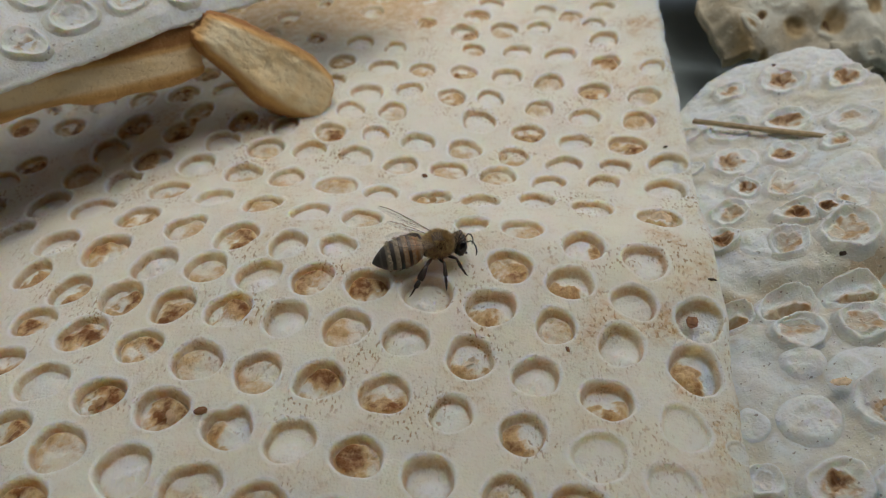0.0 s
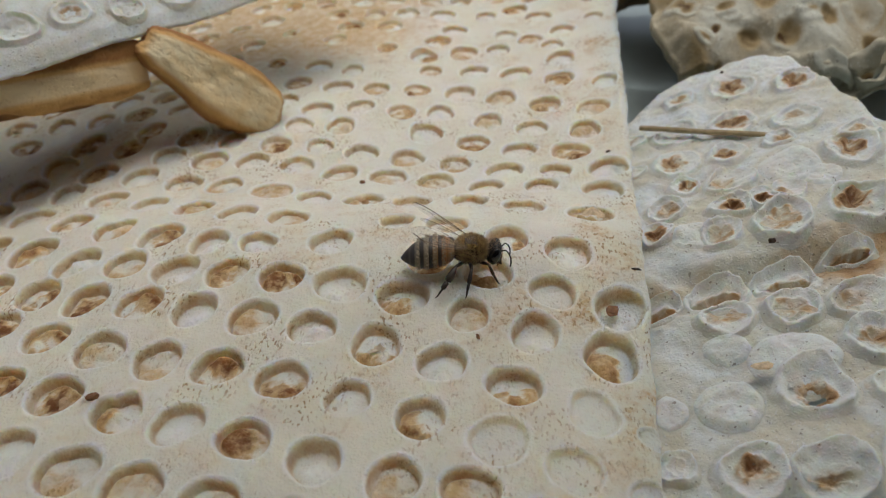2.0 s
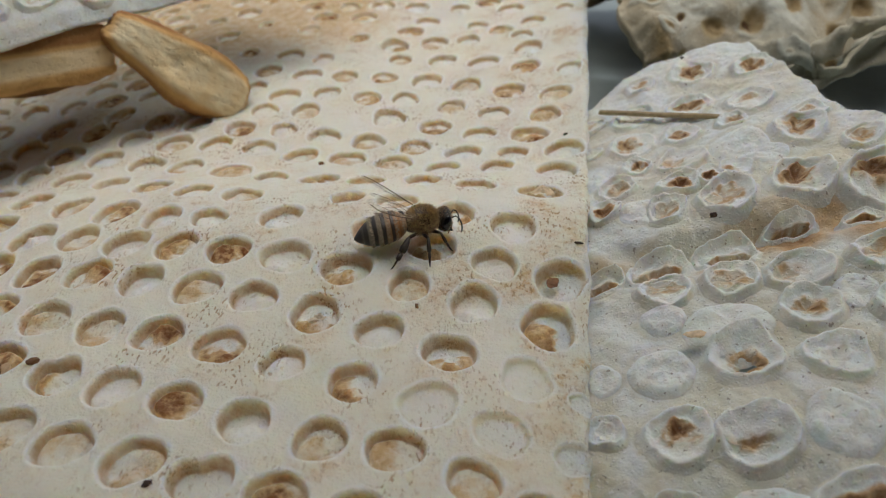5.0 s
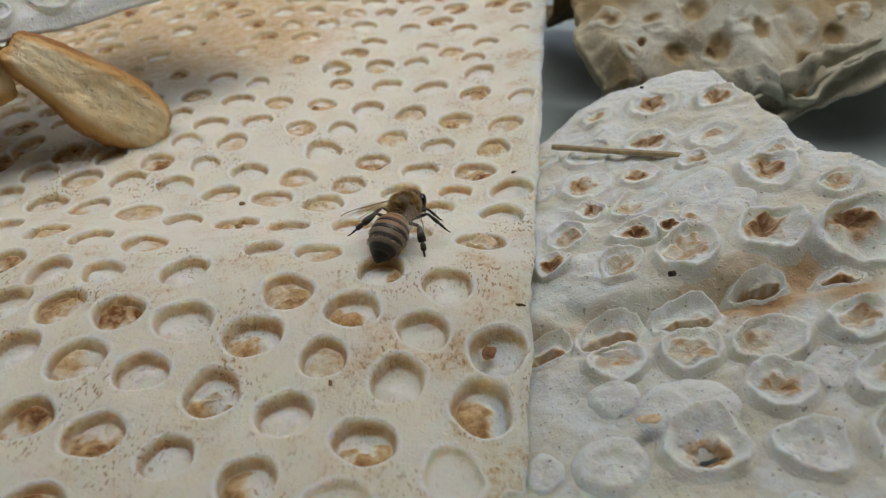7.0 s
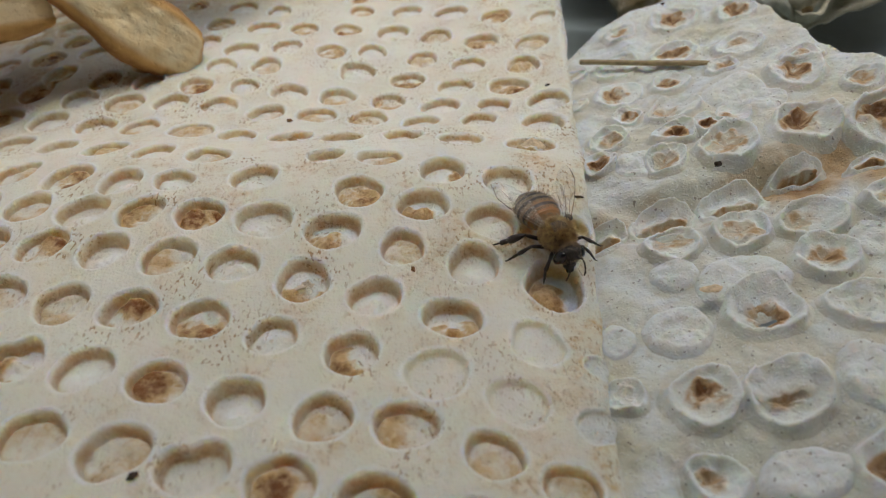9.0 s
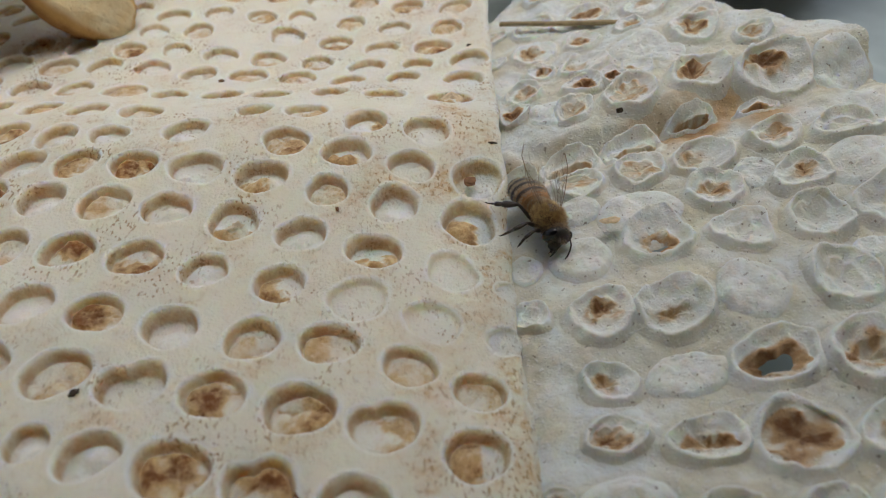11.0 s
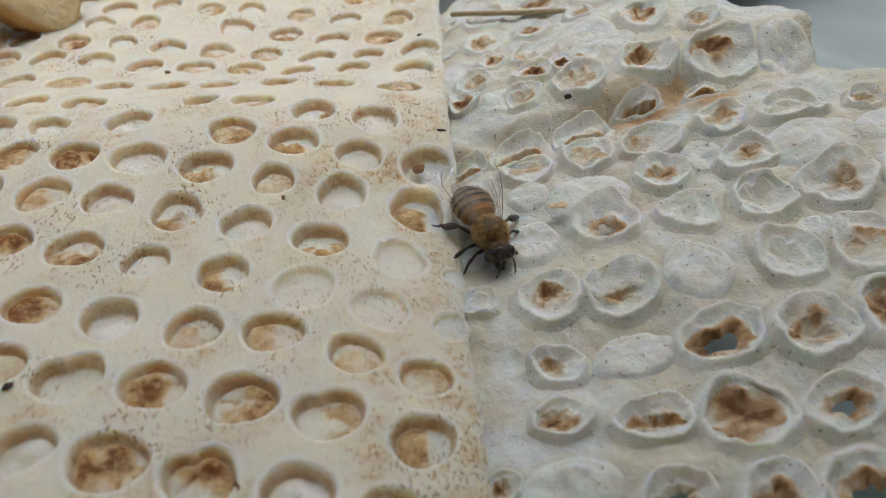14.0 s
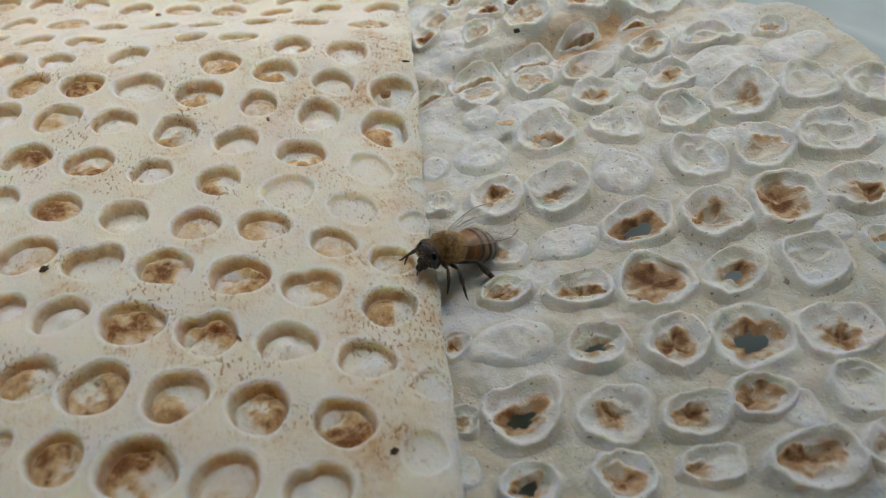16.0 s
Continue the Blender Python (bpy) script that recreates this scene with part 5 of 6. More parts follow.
def browned_flatbread():
    nx, ny = 260, 250
    uv, tv = np.linspace(0.0495, 0.140, nx), np.linspace(0, 1, ny)
    low_edge = -0.0022 + 0.0058 * smooth((0.066 - uv) / 0.010) + 0.0037 * smooth((uv - 0.067) / 0.010) + 0.42 * np.clip(uv - 0.081, 0, 1) + 0.0030 * LAT.fbm(uv, uv * 0, 0.010, 3) + 0.0010 * LAT.fbm(uv, uv * 0 + 4, 0.003, 2)
    X, T = np.meshgrid(uv, tv)
    V = low_edge[None, :] + T * (0.085 - low_edge[None, :])
    lip = smooth((X - 0.071) / 0.010)
    wave = LAT.fbm(X + 2, V, 0.017, 3)
    # rises at a slant, then rolls back
    Y = 0.1385 + 0.80 * V + 0.0030 * wave - 0.0015 * lip * np.exp(-((V - 0.006) / 0.007) ** 2) 
    Z = 0.0112 + 0.026 * np.tanh(0.62 * V / 0.026) + 0.0040 * LAT.fbm(X, V + 4, 0.015, 3) - 0.0012 * np.abs(LAT.fbm(X + 3, V, 0.005, 3)) + 0.0010 * lip * np.exp(-((V - 0.007) / 0.006) ** 2)
    Z += 0.0008 * lip * np.cos((X - 0.078) / 0.0032) * np.exp(-((V - 0.003) / 0.006) ** 2)
    Z -= 0.0040 * np.exp(-((X - 0.0495) / 0.0030) ** 2)
    Z -= 0.034 * smooth((V - 0.040) / 0.042)
    Z -= 0.0016 * np.exp(-((T * (0.085 - low_edge)) / 0.0018) ** 2)
    toast_shade, flour = np.zeros_like(X), np.zeros_like(X)
    toast_shade += np.clip(0.16 + 0.9 * LAT.fbm(X + 1, V, 0.018, 2), 0, 0.6) + 0.22 * smooth((0.0575 - X) / 0.005) + 0.35 * smooth((V - 0.020) / 0.012)
    flour += np.clip(0.75 + 1.6 * LAT.fbm(X, V + 8, 0.012, 3), 0, 1) * smooth((0.019 - V + 0.012 * LAT.fbm(X, V, 0.02, 2)) / 0.008) * smooth((X - 0.054) / 0.006)
    Xs, Vs = X.copy(), V.copy()
    bumps = [(52.5, 1.0, 2.0, "b"), (59.0, 0.5, 2.2, "b"), (66.5, 7.0, 2.0, "b"), (72.0, 9.0, 3.0, "b"), (80.0, 3.0, 3.0, "r"), (57.0, 9.0, 2.2, "c"), (63.5, 14.0, 2.4, "b"),
             (78.0, 13.0, 3.0, "c"), (88.0, 4.0, 3.2, "b"), (95.0, 6.0, 3.4, "b"), (88.0, 15.0, 3.5, "r"), (70.0, 18.0, 3.0, "c"), (55.0, 18.0, 3.0, "b"), (98.0, 17.0, 3.0, "c")]
    dz = np.zeros_like(X)
    blister_fields(Xs, Vs, dz, bumps, 17, toast_shade, flour, 0.0009)
    Z += 0.35 * dz
    Y -= 0.20 * dz
    # hollows where the skin has sunk, darker brown inside
    for hx, hv, hr, tone in ((66.0, 6.5, 2.3, 0.62), (60.0, 10.5, 0.9, 1.1), (73.5, 9.0, 2.6, 0.55), (58.5, 2.0, 1.6, 0.8), (81.0, 12.0, 2.0, 0.6), (70.0, 15.5, 2.2, 0.6), (88.5, 8.5, 2.4, 0.8), (62.5, 16.0, 1.8, 0.5), (94.0, 13.0, 2.2, 0.7)):
        d = np.hypot(X - hx * MM, V - hv * MM) / (hr * MM) + 0.25 * LAT.fbm(X + hx, V, 0.003, 3)
        Z -= 0.0005 * hr * smooth((1.1 - d) / 0.9)
        Y += 0.0003 * hr * smooth((1.1 - d) / 0.9)
        toast_shade = np.maximum(toast_shade, tone * smooth((1.15 - d) / 0.6))
        flour *= 1 - 0.9 * smooth((1.2 - d) / 0.4)
    toast_shade *= 1 - 0.55 * flour
    Xs += (0.0016 * LAT.fbm(V, V * 0 + 3, 0.008, 3) + 0.0006 * LAT.fbm(V, V * 0 + 7, 0.0025, 2)) * smooth((0.056 - X) / 0.006)
    Xs += 0.0050 * smooth((0.016 - V) / 0.016) * smooth((0.064 - X) / 0.0145)
    keep = np.ones((ny - 1, nx - 1), dtype=bool)
    Z = np.maximum(Z, 0.0022)
    ob = sheet_object("browned_flatbread", Xs, Y, Z, Z - 0.0020, keep, BROWNED, [("toast_shade", toast_shade), ("flour", flour), ("stain", flour * 0 + 0.6)])
    ruffle(ob, ((72, 141.0, 10.5), (78, 139.5, 10.0), (84.5, 139.5, 10.6), (88, 138.0, 13.0), (89.5, 140.0, 14.5), (93, 142.5, 15.0), (99, 142, 17.5)), 5.5, -0.5, -2.2, 0.1, 1)
    ruffle(ob, ((73, 138.5, 6.6), (80, 137.0, 6.0), (86, 136.6, 7.2), (92, 137.2, 9.8), (98, 137.8, 12.2), (106, 139.5, 16.0), (118, 142, 21.0)), 6.0, 0.9, 2.8, 0.15, 2)
    ruffle(ob, ((76.5, 135.5, 1.6), (79, 135.4, 1.9), (82.5, 136.6, 4.4), (85, 137.4, 7.0)), 5.0, 0.6, 0.8, 0.05, 4)
    return tagged(ob, "browned flatbread with a ruffled, floury edge and dark brown spots", "flatbread", "flatbreads on the tray")


browned_flatbread()

# ---- straw and crumbs ----


def tube(bm, points, radii, sides=8, flat=1.0):
    """A tube through the points, closed at both ends."""
    pts = [Vector(p) for p in points]
    rings = []
    for k, p in enumerate(pts):
        d = (pts[min(k + 1, len(pts) - 1)] - pts[max(k - 1, 0)]).normalized()
        side = d.cross(Vector((0, 0, 1)))
        side = side.normalized() if side.length > 1e-4 else Vector((1, 0, 0))
        up = side.cross(d)
        rings.append([bm.verts.new(p + radii[k] * (math.cos(2 * math.pi * i / sides) * side * flat + math.sin(2 * math.pi * i / sides) * up)) for i in range(sides)])
    for u, v in zip(rings, rings[1:]):
        for i in range(sides):
            j = (i + 1) % sides
            bm.faces.new((u[i], u[j], v[j], v[i]))
    bm.faces.new(rings[0][::-1])
    bm.faces.new(rings[-1])


def straw():
    bm = bmesh.new()
    a, b = Vector((0.0424, 0.1196, 0.0114)), Vector((0.0588, 0.1068, 0.0170))
    pts = [a.lerp(b, k / 10) + Vector((0, 0, 0.00004 * math.sin(k))) for k in range(11)]
    tube(bm, pts, [0.00042 + 0.00003 * math.sin(k * 2.3) for k in range(11)], 8, 1.25)
    me = bpy.data.meshes.new("straw")
    bm.to_mesh(me)
    bm.free()
    me.materials.append(STRAW)
    return tagged(new("straw", me), "dry flattened straw lying across a white flatbread", "straw")


straw()


def crumb(x, y, z, size, material, label, seed, yaw=0):
    bm = bmesh.new()
    bmesh.ops.create_icosphere(bm, subdivisions=2, radius=1)
    for v in bm.verts:
        v.co *= 1 + 0.45 * noise.noise(v.co * 1.7 + Vector((seed, 0, 0)))
        v.co = Vector((v.co.x * size[0], v.co.y * size[1], v.co.z * size[2])) * MM * 0.5
    me = bpy.data.meshes.new("crumb")
    bm.to_mesh(me)
    bm.free()
    me.materials.append(material)
    ob = new("crumb", me)
    ob.matrix_basis = pose(x * MM, y * MM, z + size[2] * MM * 0.2, 0, 0, yaw)
    return tagged(ob, label, "crumb", "loose crumbs")


def on_cream(x, y):
    return float(cream_height(np.array(x * MM), np.array(y * MM))) + float(0.0007 * LAT.fbm(np.array(x * MM), np.array(y * MM), 0.022, 3))


for n, (x, y, size, material, yaw) in enumerate((
        (-26.9, 57.2, (1.7, 1.0, 0.7), CRUMB_BROWN, 10), (34.4, 76.9, (1.2, 0.35, 0.3), CRUMB_DARK, -10), (35.9, 111.3, (0.9, 0.5, 0.5), CRUMB_DARK, 30),
        (-2.9, 105.9, (1.0, 0.9, 0.5), CRUMB_BROWN, 0), (-8.6, 40.3, (1.0, 0.7, 0.5), CRUMB_DARK, 40), (14.8, 65.9, (0.4, 0.9, 0.4), CRUMB_BROWN, 15),
        (24.6, 13.4, (0.9, 0.7, 0.6), CRUMB_DARK, 20), (11.3, 27.9, (0.35, 1.0, 0.4), CRUMB_BROWN, 20))):
    crumb(x, y, on_cream(x, y), size, material, ("tiny dark burnt crumb on the cream flatbread" if material is CRUMB_DARK else "small brown crumb on the cream flatbread"), n, yaw)
crumb(51.0, 79.0, 0.0180, (1.0, 0.6, 0.7), CRUMB_DARK, "dark curled crumb on the white flatbread", 21, 15)
crumb(45.6, 61.0, 0.0146, (2.6, 1.2, 0.3), CRUMB_PALE, "pale tan flake lying on the white flatbread", 22, 10)
crumb(30.8, 70.8, 0.0140, (2.0, 1.5, 0.35), CRUMB_BROWN, "brown flake of crust inside a pit", 23, 60)
crumb(30.9, 90.9, on_cream(30.6, 90.6) - 0.0010, (3.6, 3.2, 1.5), CRUMB_PALE, "crumbly pale plug of crust filling a pit", 31, 20)
crumb(56.8, 128.0, 0.0172, (0.7, 0.5, 0.4), CRUMB_DARK, "tiny dark crumb near the white flatbread's tip", 24, 15)

# ---- the bee ----


def ball(bm, centre, radii, turn=(0, 0, 0), seg=20, rings=14):
    m = Matrix.LocRotScale(Vector(centre) * MM, Euler([radians(a) for a in turn]), Vector(radii) * MM)
    bmesh.ops.create_uvsphere(bm, u_segments=seg, v_segments=rings, radius=1, matrix=m)


def hair(name, parent, material, centre, radii, count, length, seed, keep=lambda d: True, sweep=(-0.5, 0, 0.15)):
    """Short hairs over an ellipsoid, each a thin three-sided spike."""
    rnd = random.Random(seed)
    verts, faces = [], []
    c, r = Vector(centre), Vector(radii)
    while len(faces) < count * 2:
        d = Vector((rnd.gauss(0, 1), rnd.gauss(0, 1), rnd.gauss(0, 1))).normalized()
        if not keep(d):
            continue
        p = Vector((c.x + d.x * r.x, c.y + d.y * r.y, c.z + d.z * r.z))
        n = Vector((d.x / r.x, d.y / r.y, d.z / r.z)).normalized()
        tip = (n + Vector(sweep) * rnd.uniform(0.3, 1.1) + Vector((rnd.uniform(-1, 1), rnd.uniform(-1, 1), rnd.uniform(-1, 1))) * 0.3).normalized()
        end = p + tip * length * rnd.uniform(0.6, 1.25)
        side = tip.cross(Vector((rnd.uniform(-1, 1), rnd.uniform(-1, 1), rnd.uniform(-1, 1)))).normalized() * 0.030
        k = len(verts)
        verts += [p - side - n * 0.05, p + side - n * 0.05, end]
        other = tip.cross(side).normalized() * 0.030
        verts += [p - other - n * 0.05, p + other - n * 0.05, end]
        faces += [(k, k + 1, k + 2), (k + 3, k + 4, k + 5)]
    ob = mesh_object(name, np.array([tuple(v) for v in verts]) * MM, [np.array(faces)], material, parent, (), False)
    return tagged(ob, kind="stuff")


def abdomen_radius(s):
    xs, rs = (0, 0.06, 0.15, 0.3, 0.48, 0.66, 0.80, 0.90, 0.96, 1.0), (0.75, 1.22, 1.62, 1.88, 1.94, 1.70, 1.22, 0.74, 0.38, 0.05)
    return float(np.interp(s, xs, rs))


def abdomen_ring(s, k, n, grow=1.0):
    x = -1.1 - 6.7 * s
    z = 2.95 - 0.10 * s - 0.95 * s * s
    a = 2 * math.pi * k / n
    r = abdomen_radius(s) * grow
    return Vector((x, 1.2 * r * math.cos(a), z + 0.95 * r * math.sin(a))) * MM


def leg(root, name, hip, knee, shin, foot, thick, side):
    """Femur with the tibia and tarsus hung on it; hip is the turning point."""
    h = Vector(hip)
    flip = lambda p: (Vector((p[0], p[1] * side, p[2])) - Vector((h.x, h.y * side, h.z))) * MM
    k, s, f = flip(knee), flip(shin), flip(foot)
    o = flip(hip)
    bm = bmesh.new()
    tube(bm, [o - (k - o) * 0.15, o.lerp(k, 0.3), o.lerp(k, 0.75), k], [t * MM for t in (0.19, 0.24, 0.21, 0.14)], 8)
    femur = part(name, bm, LEG, root, "black bristly leg")
    bm = bmesh.new()
    w = thick * MM
    tube(bm, [k, k.lerp(s, 0.25), k.lerp(s, 0.7), k.lerp(s, 0.97), s], [0.15 * MM, 0.8 * w, 1.15 * w, 1.0 * w, 0.12 * MM], 8, 1.25)
    part("tibia", bm, LEG, femur)
    bm = bmesh.new()
    mid = s.lerp(f, 0.5)
    tube(bm, [s, s.lerp(f, 0.08), s.lerp(f, 0.42), mid, mid.lerp(f, 0.3), mid.lerp(f, 0.6), f + Vector((0, 0, 0.06 * MM))], [q * MM for q in (0.10, 0.75 * thick, 0.8 * thick, 0.10, 0.12, 0.09, 0.07)], 8, 1.2)
    toe = f + (f - s).normalized() * 0.35 * MM
    toe.z = f.z + 0.02 * MM
    tube(bm, [f + Vector((0, 0, 0.06 * MM)), toe], [0.08 * MM, 0.03 * MM], 6)
    part("tarsus", bm, LEG, femur)
    femur.matrix_basis = pose(h.x * MM, h.y * side * MM, h.z * MM)
    return femur, (h.x * MM, h.y * side * MM, h.z * MM)


def wing(root, name, length, width, m, veins):
    nx, ny = 26, 9
    verts, edge = [], []
    for i in range(nx):
        a = i / (nx - 1)
        front = width * 0.42 * math.sin(math.pi * min(1, a * 0.62 + 0.03)) ** 0.8 * (1 - max(0, a - 0.86) / 0.14 * 0.55)
        rear = -width * 0.62 * math.sin(math.pi * (0.04 + 0.93 * a)) ** 0.9 * (0.35 + 0.75 * a)
        for j in range(ny):
            b = j / (ny - 1)
            y = rear + (front - rear) * b
            verts.append((-a * length, y, 0.10 * math.sin(6 * b + 3 * a) * (0.3 + 0.7 * a) - 0.35 * (b - 0.5) ** 2))
    verts = np.array(verts)
    idx = np.arange(nx * ny).reshape(nx, ny)
    faces = np.stack([idx[:-1, :-1], idx[1:, :-1], idx[1:, 1:], idx[:-1, 1:]], -1).reshape(-1, 4)
    ob = mesh_object(name, verts * MM, [faces], WING, root)
    tagged(ob, "clear brownish veined wing")
    bm = bmesh.new()
    at = lambda a, b: Vector(verts[idx[min(nx - 1, int(a * (nx - 1)))][min(ny - 1, int(round(b * (ny - 1))))]]) * MM
    for line, thick in veins:
        pts = [at(a, b) for a, b in line]
        fine = [pts[0].lerp(pts[0], 0)]
        for p, q in zip(pts, pts[1:]):
            fine += [p.lerp(q, 0.5), q]
        tube(bm, fine, [thick * 0.6 * MM] * len(fine), 5)
    part("vein", bm, VEIN, ob)
    ob.matrix_basis = m
    return ob


FORE_VEINS = (([(0, 1), (0.2, 1), (0.4, 1), (0.6, 1), (0.8, 1), (0.97, 0.9)], 0.075), ([(0, 0.75), (0.2, 0.75), (0.4, 0.75), (0.62, 1)], 0.05),
              ([(0, 0.5), (0.25, 0.5), (0.45, 0.37), (0.6, 0.25)], 0.04), ([(0.4, 0.75), (0.45, 0.37)], 0.03), ([(0.55, 0.9), (0.7, 0.62), (0.85, 0.5)], 0.03),
              ([(0.45, 0.37), (0.65, 0.5), (0.7, 0.62)], 0.03), ([(0.25, 0.5), (0.3, 0.12), (0.5, 0)], 0.03))
HIND_VEINS = (([(0, 1), (0.3, 1), (0.6, 1), (0.95, 0.9)], 0.05), ([(0, 0.5), (0.3, 0.5), (0.6, 0.5)], 0.035), ([(0.3, 0.5), (0.6, 0.12)], 0.03))

LEGS = {}
WINGS = {}


def wing_pose(which, side, rise, spread):
    if which == "fore":
        return pose(0.55 * MM, 1.2 * side * MM, 4.2 * MM, -18 * side, rise, -spread * side)
    return pose(-0.15 * MM, 1.2 * side * MM, 4.0 * MM, -15 * side, rise * 0.8, -spread * 0.7 * side)


def honey_bee():
    root = tagged(empty("honey_bee"), "honey bee with tan furry thorax and orange-black banded abdomen", "bee")
    bm = bmesh.new()
    ball(bm, (0.85, 0, 3.05), (1.82, 1.70, 1.58), (0, 8, 0), 24, 16)
    ball(bm, (-0.75, 0, 2.85), (0.75, 1.15, 1.15))
    thorax = part("thorax", bm, THORAX, root, "dark thorax under tan fur")
    hair("thorax_fur", thorax, FUR, (0.85, 0, 3.05), (1.80, 1.68, 1.56), 6500, 0.55, 1, lambda d: d.z > -0.35 and (d.z < 0.68 or abs(d.x) > 0.40 or abs(d.y) > 0.52 or d.x * 97 % 1 < 0.12))
    hair("belly_fur", thorax, FUR_DARK, (0.85, 0, 2.95), (1.72, 1.58, 1.45), 1300, 0.55, 2, lambda d: d.z < 0.15, (-0.3, 0, -0.1))
    hair("collar_fur", thorax, FUR_PALE, (0.9, 0, 3.1), (1.85, 1.7, 1.55), 1000, 0.6, 3, lambda d: d.x > 0.35 or d.x < -0.62, (-0.2, 0, 0.3))
    bm = bmesh.new()
    ball(bm, (3.55, 0, 2.65), (0.90, 1.62, 1.45), (0, 22, 0), 24, 16)
    ball(bm, (4.05, 0, 1.65), (0.50, 0.72, 0.85), (0, 30, 0))
    head = part("head", bm, CHITIN, root, "black triangular head")
    hair("head_fur", head, FUR_PALE, (3.55, 0, 2.7), (0.95, 1.35, 1.45), 600, 0.30, 4, lambda d: d.z > -0.5 and abs(d.y) < 0.8, (0.3, 0, 0.2))
    for side in (-1, 1):
        bm = bmesh.new()
        ball(bm, (3.70, 1.22 * side, 2.75), (0.62, 0.52, 1.10), (12 * side, 22, 0), 18, 14)
        part("eye", bm, EYE, head, "glossy black compound eye")
        bm = bmesh.new()
        tube(bm, [Vector(p) * MM for p in ((4.25, 0.30 * side, 2.75), (4.6, 0.50 * side, 3.05), (5.0, 0.72 * side, 3.3))], [0.10 * MM, 0.085 * MM, 0.08 * MM])
        tube(bm, [Vector(p) * MM for p in ((5.0, 0.72 * side, 3.3), (5.35, 0.85 * side, 2.95), (5.6, 0.95 * side, 2.3), (5.65, 1.05 * side, 1.6), (5.55, 1.1 * side, 1.05))], [q * MM for q in (0.07, 0.095, 0.10, 0.10, 0.07)])
        part("antenna", bm, LEG, head, "thin black elbowed antenna")
        bm = bmesh.new()
        tube(bm, [Vector(p) * MM for p in ((4.25, 0.30 * side, 1.25), (4.45, 0.25 * side, 0.95), (4.45, 0.06 * side, 0.72))], [0.22 * MM, 0.16 * MM, 0.05 * MM])
        part("mandible", bm, CHITIN, head)
    bm = bmesh.new()
    tube(bm, [Vector(p) * MM for p in ((4.2, 0, 1.1), (4.15, 0, 0.7), (4.0, 0, 0.35))], [0.16 * MM, 0.10 * MM, 0.05 * MM])
    part("tongue", bm, CRUMB_BROWN, head)
    # abdomen: a dark core with six overlapping plates
    n = 28
    bm = bmesh.new()
    steps = [i / 24 for i in range(25)]
    rings = [[bm.verts.new(abdomen_ring(s, k, n, 0.95)) for k in range(n)] for s in steps]
    for u, v in zip(rings, rings[1:]):
        for k in range(n):
            bm.faces.new((u[k], u[(k + 1) % n], v[(k + 1) % n], v[k]))
    bm.faces.new(rings[0][::-1])
    bm.faces.new(rings[-1])
    abdomen = part("abdomen", bm, CHITIN, root, "tapered abdomen banded in orange, grey and black")
    bounds = (0.0, 0.13, 0.29, 0.46, 0.63, 0.81, 1.0)
    for i, material in enumerate((BAND_FRONT, BAND_ORANGE, BAND_AMBER, BAND_MID, BAND_GREY, BAND_DARK)):
        s0, s1 = bounds[i], min(1.0, bounds[i + 1] + 0.012)
        m = 9
        verts = [abdomen_ring(s0 + (s1 - s0) * j / (m - 1), k, n, 0.972 + 0.035 * (j / (m - 1)) ** 0.7) for j in range(m) for k in range(n)]
        verts += [abdomen_ring(s1, k, n, 0.955) for k in range(n)]
        idx = np.arange((m + 1) * n).reshape(m + 1, n)
        nxt = np.roll(idx, -1, axis=1)
        faces = np.stack([idx[:-1], nxt[:-1], nxt[1:], idx[1:]], -1).reshape(-1, 4)
        a = np.concatenate([np.repeat(np.linspace(0, 1, m), n), np.ones(n)])
        mesh_object("tergite", np.array([tuple(v) for v in verts]), [faces], material, abdomen, [("along", a)])
    for i, (s, count) in enumerate(((0.02, 700), (0.16, 320), (0.32, 300), (0.46, 280), (0.62, 240))):
        rnd = random.Random(60 + i)
        verts, faces = [], []
        for _ in range(count):
            q = s + rnd.uniform(0, 0.055)
            k = rnd.uniform(-0.15, 0.65) * n
            p = abdomen_ring(q, k, n, 1.0)
            out = Vector((0, p.y, (p.z / MM - 2.5) * MM)).normalized()
            tip = p + (out * 0.16 + Vector((-0.30, rnd.uniform(-0.1, 0.1), 0))) * MM * rnd.uniform(0.7, 1.2)
            w = Vector((0, 0.02, 0.02)) * MM
            b = len(verts)
            verts += [tuple(p - w), tuple(p + w), tuple(tip)]
            faces.append((b, b + 1, b + 2))
        tagged(mesh_object("band_fur", np.array(verts), [np.array(faces)], FUR_BAND, abdomen, (), False), kind="stuff")
    for side in (-1, 1):
        WINGS["fore", side] = wing(root, "forewing", 7.9, 2.7 * side, wing_pose("fore", side, 24, 15), FORE_VEINS)
        WINGS["hind", side] = wing(root, "hindwing", 5.6, 1.9 * side, wing_pose("hind", side, 24, 15), HIND_VEINS)
        for key, name, hip, knee, shin, foot, thick in (
                ("front", "foreleg", (1.75, 0.85, 1.75), (2.75, 2.15, 2.1), (3.2, 3.0, 1.05), (3.75, 3.5, 0.05), 0.17),
                ("mid", "midleg", (0.75, 1.15, 1.65), (1.05, 2.95, 2.3), (0.85, 4.3, 1.15), (0.65, 5.5, 0.05), 0.20),
                ("hind", "hindleg", (-0.35, 1.10, 1.75), (-1.25, 2.95, 2.6), (-2.45, 4.1, 1.35), (-3.9, 5.2, 0.05), 0.37)):
            LEGS[key, side] = leg(root, name, hip, knee, shin, foot, thick, side)
    return root, head, abdomen


bee, bee_head, bee_abdomen = honey_bee()

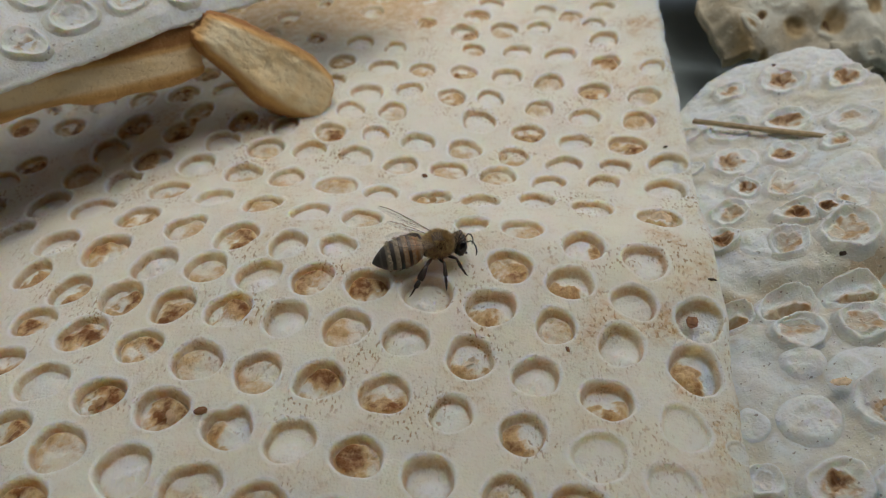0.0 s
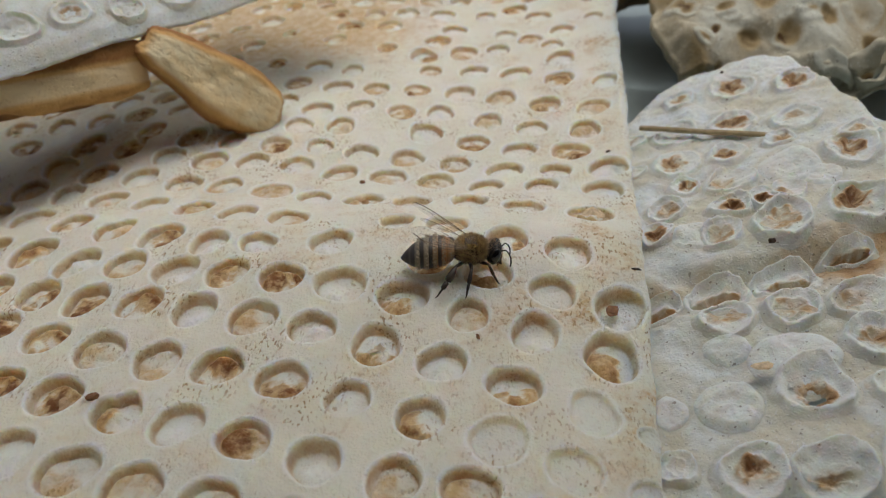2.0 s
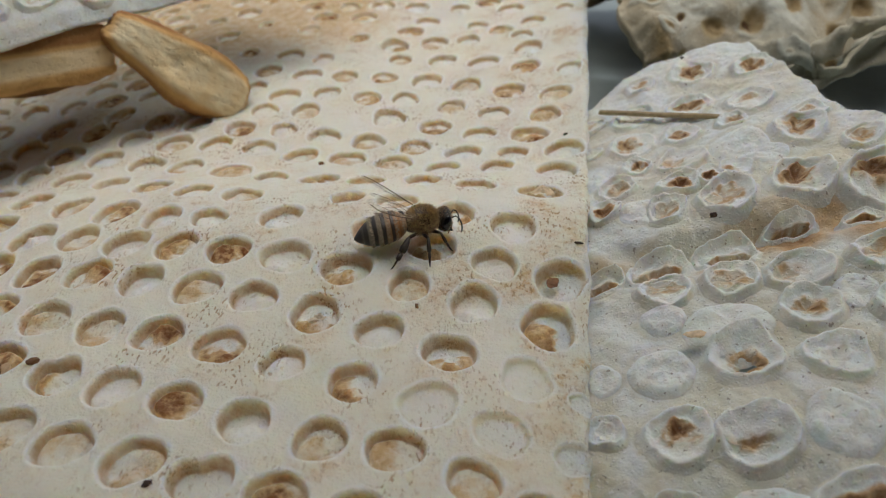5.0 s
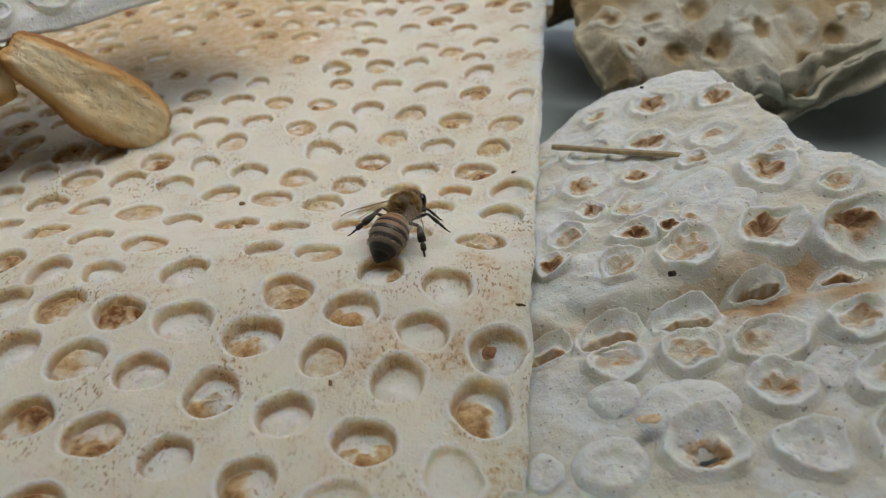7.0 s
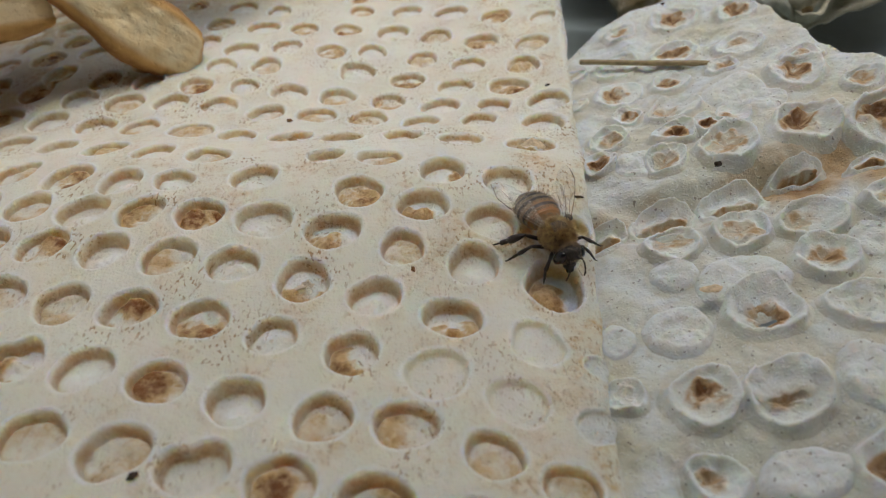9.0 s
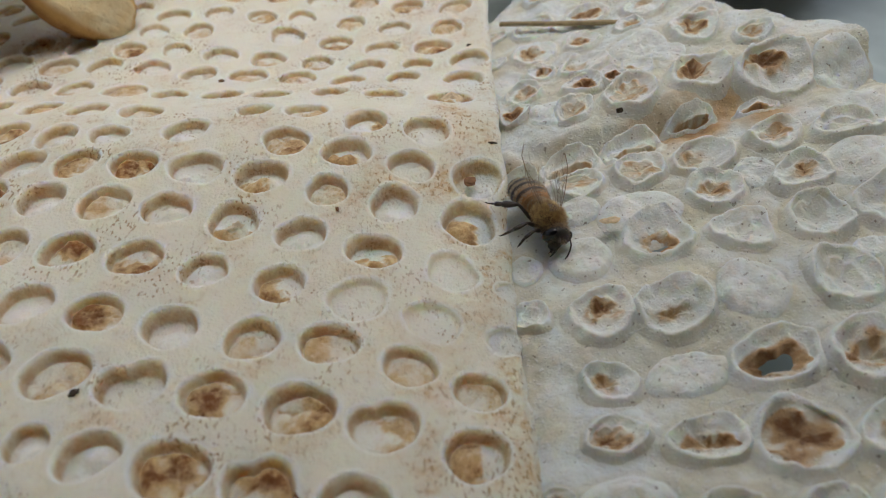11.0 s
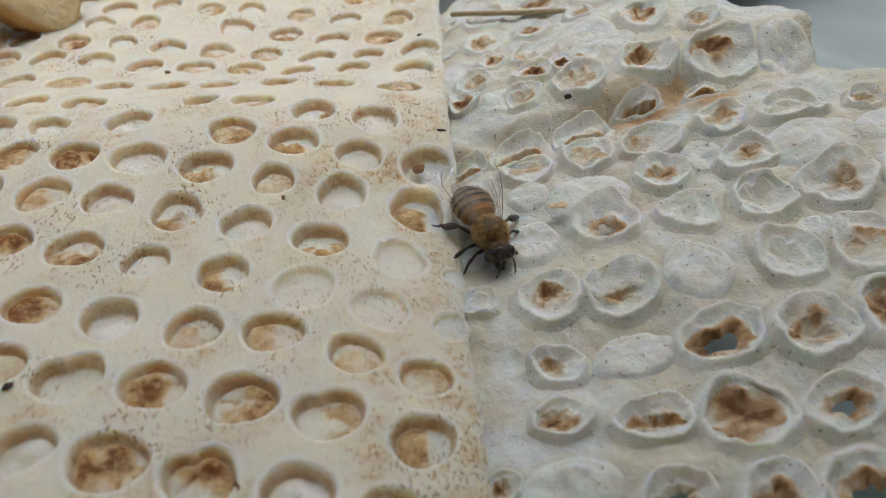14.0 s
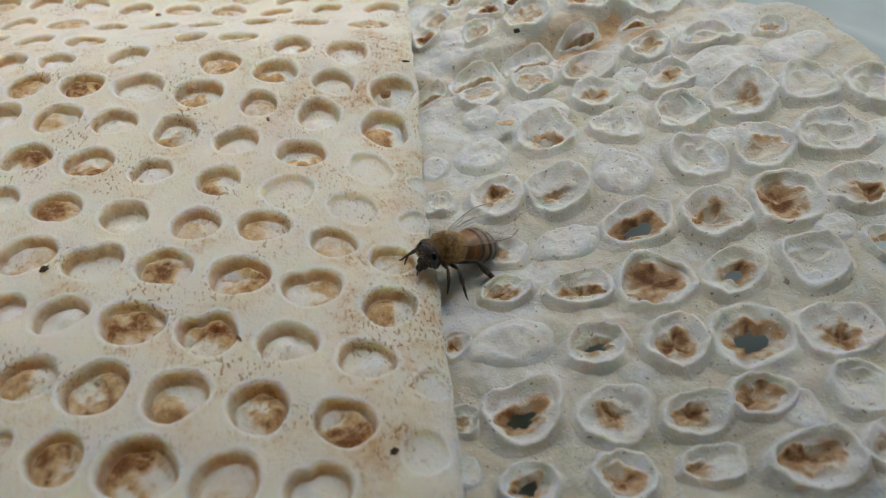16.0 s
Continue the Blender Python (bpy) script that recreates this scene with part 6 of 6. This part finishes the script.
# Where the bee goes: seconds, place in millimetres, pitch, heading and roll in degrees.
BEE = [
    (0.0, -1.32, 79.57, 15.91, 3, 12, 0),
    (0.5, 4.92, 80.09, 16.12, 1, -12, 0),
    (1.0, 8.35, 79.86, 16.19, 1, -8, 0),
    (1.5, 7.18, 81.19, 16.15, 1, -14, 0),
    (2.0, 13.26, 76.58, 16.05, 0, 1, 0),
    (2.5, 13.69, 75.58, 15.93, 1, 8, 0),
    (3.0, 13.83, 76.87, 15.84, 6, 40, 0),
    (5.5, 14.60, 76.99, 16.07, 1, 10, 0),
    (5.8, 19.22, 78.62, 17.04, 6, 30, 0),
    (6.0, 20.45, 82.00, 16.65, 9, 43, 0),
    (6.3, 23.03, 89.46, 15.96, 4, 60, 0),
    (6.6, 20.58, 90.89, 16.09, 8, 89, 0),
    (7.0, 20.93, 91.17, 15.56, 4, 69, 0),
    (7.2, 20.80, 92.40, 14.60, 8, 16, 0),
    (7.5, 24.80, 89.65, 14.74, 7, -31, 0),
    (8.0, 28.91, 81.40, 15.79, 1, -63, 0),
    (8.5, 30.31, 74.71, 15.09, -6, -121, 0),
    (9.0, 30.08, 68.96, 13.98, -5, -70, 0),
    (9.5, 33.86, 64.41, 12.16, -14, -51, -15),
    (10.0, 35.32, 61.58, 11.86, -9, -44, -35),
    (12.5, 39.70, 65.05, 11.87, -15, -133, 0),
    (13.0, 38.10, 63.40, 11.50, -20, -109, 0),
    (13.5, 35.10, 63.96, 11.22, -16, -69, -25),
    (14.0, 36.90, 59.20, 10.92, -9, -76, 0),
    (14.5, 36.75, 49.25, 10.99, 2, -113, 0),
    (15.0, 36.55, 44.36, 10.66, -2, -93, 0),
    (15.5, 37.52, 40.36, 10.89, 14, -138, 0),
    (15.8, 36.00, 38.24, 11.10, 18, -147, 0),
    (16.0, 33.50, 38.30, 11.10, 20, -150, 0),
]


def motions():
    walk(bee, [(t, pose(x * MM, y * MM, z * MM) @ pose(0, 0, 0, 0, 0, yaw) @ pose(0, 0, 0, roll, -pitch, 0)) for t, x, y, z, pitch, yaw, roll in BEE])
    # how far the wings are raised and spread: seconds, rise, spread
    for (which, side), ob in WINGS.items():
        walk(ob, [(t, wing_pose(which, side, rise, spread)) for t, rise, spread in (
            (0, 32, 15), (0.5, 40, 15), (1.0, 34, 15), (1.5, 29, 15), (2.0, 30, 13), (2.5, 36, 12), (3.0, 42, 14), (5.5, 30, 14), (6.0, 16, 20), (6.4, 10, 20), (6.7, 9, 20), (7.0, 10, 26), (7.2, 20, 16), (7.6, 20, 14), (8.6, 14, 24), (9.2, 14, 25), (9.6, 24, 16), (10, 42, 14), (12.5, 15, 10), (13.1, 22, 7), (13.5, 32, 12), (14, 17, 12), (15, 13, 9), (15.6, 18, 10), (16, 16, 9))])
    neck = Vector((2.6, 0, 3.0)) * MM
    walk(bee_head, [(t, Matrix.Translation(neck) @ pose(0, 0, 0, 0, nod, 0) @ Matrix.Translation(-neck)) for t, nod in (
        (0, 0), (5.6, 0), (6.3, 25), (6.6, 30), (7.05, 25), (7.6, 10), (16, 0))])
    waist = Vector((-1.0, 0, 2.9)) * MM
    walk(bee_abdomen, [(t, Matrix.Translation(waist) @ pose(0, 0, 0, 0, -droop, 0) @ Matrix.Translation(-waist)) for t, droop in (
        (0, 0), (5.5, 2), (5.8, 11), (6.0, 20), (6.3, 16), (6.6, 17), (7.0, 9), (7.3, 0), (16, 0))])
    phases = {("front", 1): 0.0, ("mid", -1): 0.0, ("hind", 1): 0.0, ("front", -1): math.pi, ("mid", 1): math.pi, ("hind", -1): math.pi}
    for key, (femur, (hx, hy, hz)) in LEGS.items():
        rows = []
        for k in range(65):
            t = k * 0.25
            swing = math.sin(2 * math.pi * 1.7 * t + phases[key])
            raised = max(0.0, math.cos(2 * math.pi * 1.7 * t + phases[key]))
            rows.append((t, pose(hx, hy, hz, 5 * raised * key[1], 0, 12 * swing * key[1])))
        walk(femur, rows)


motions()
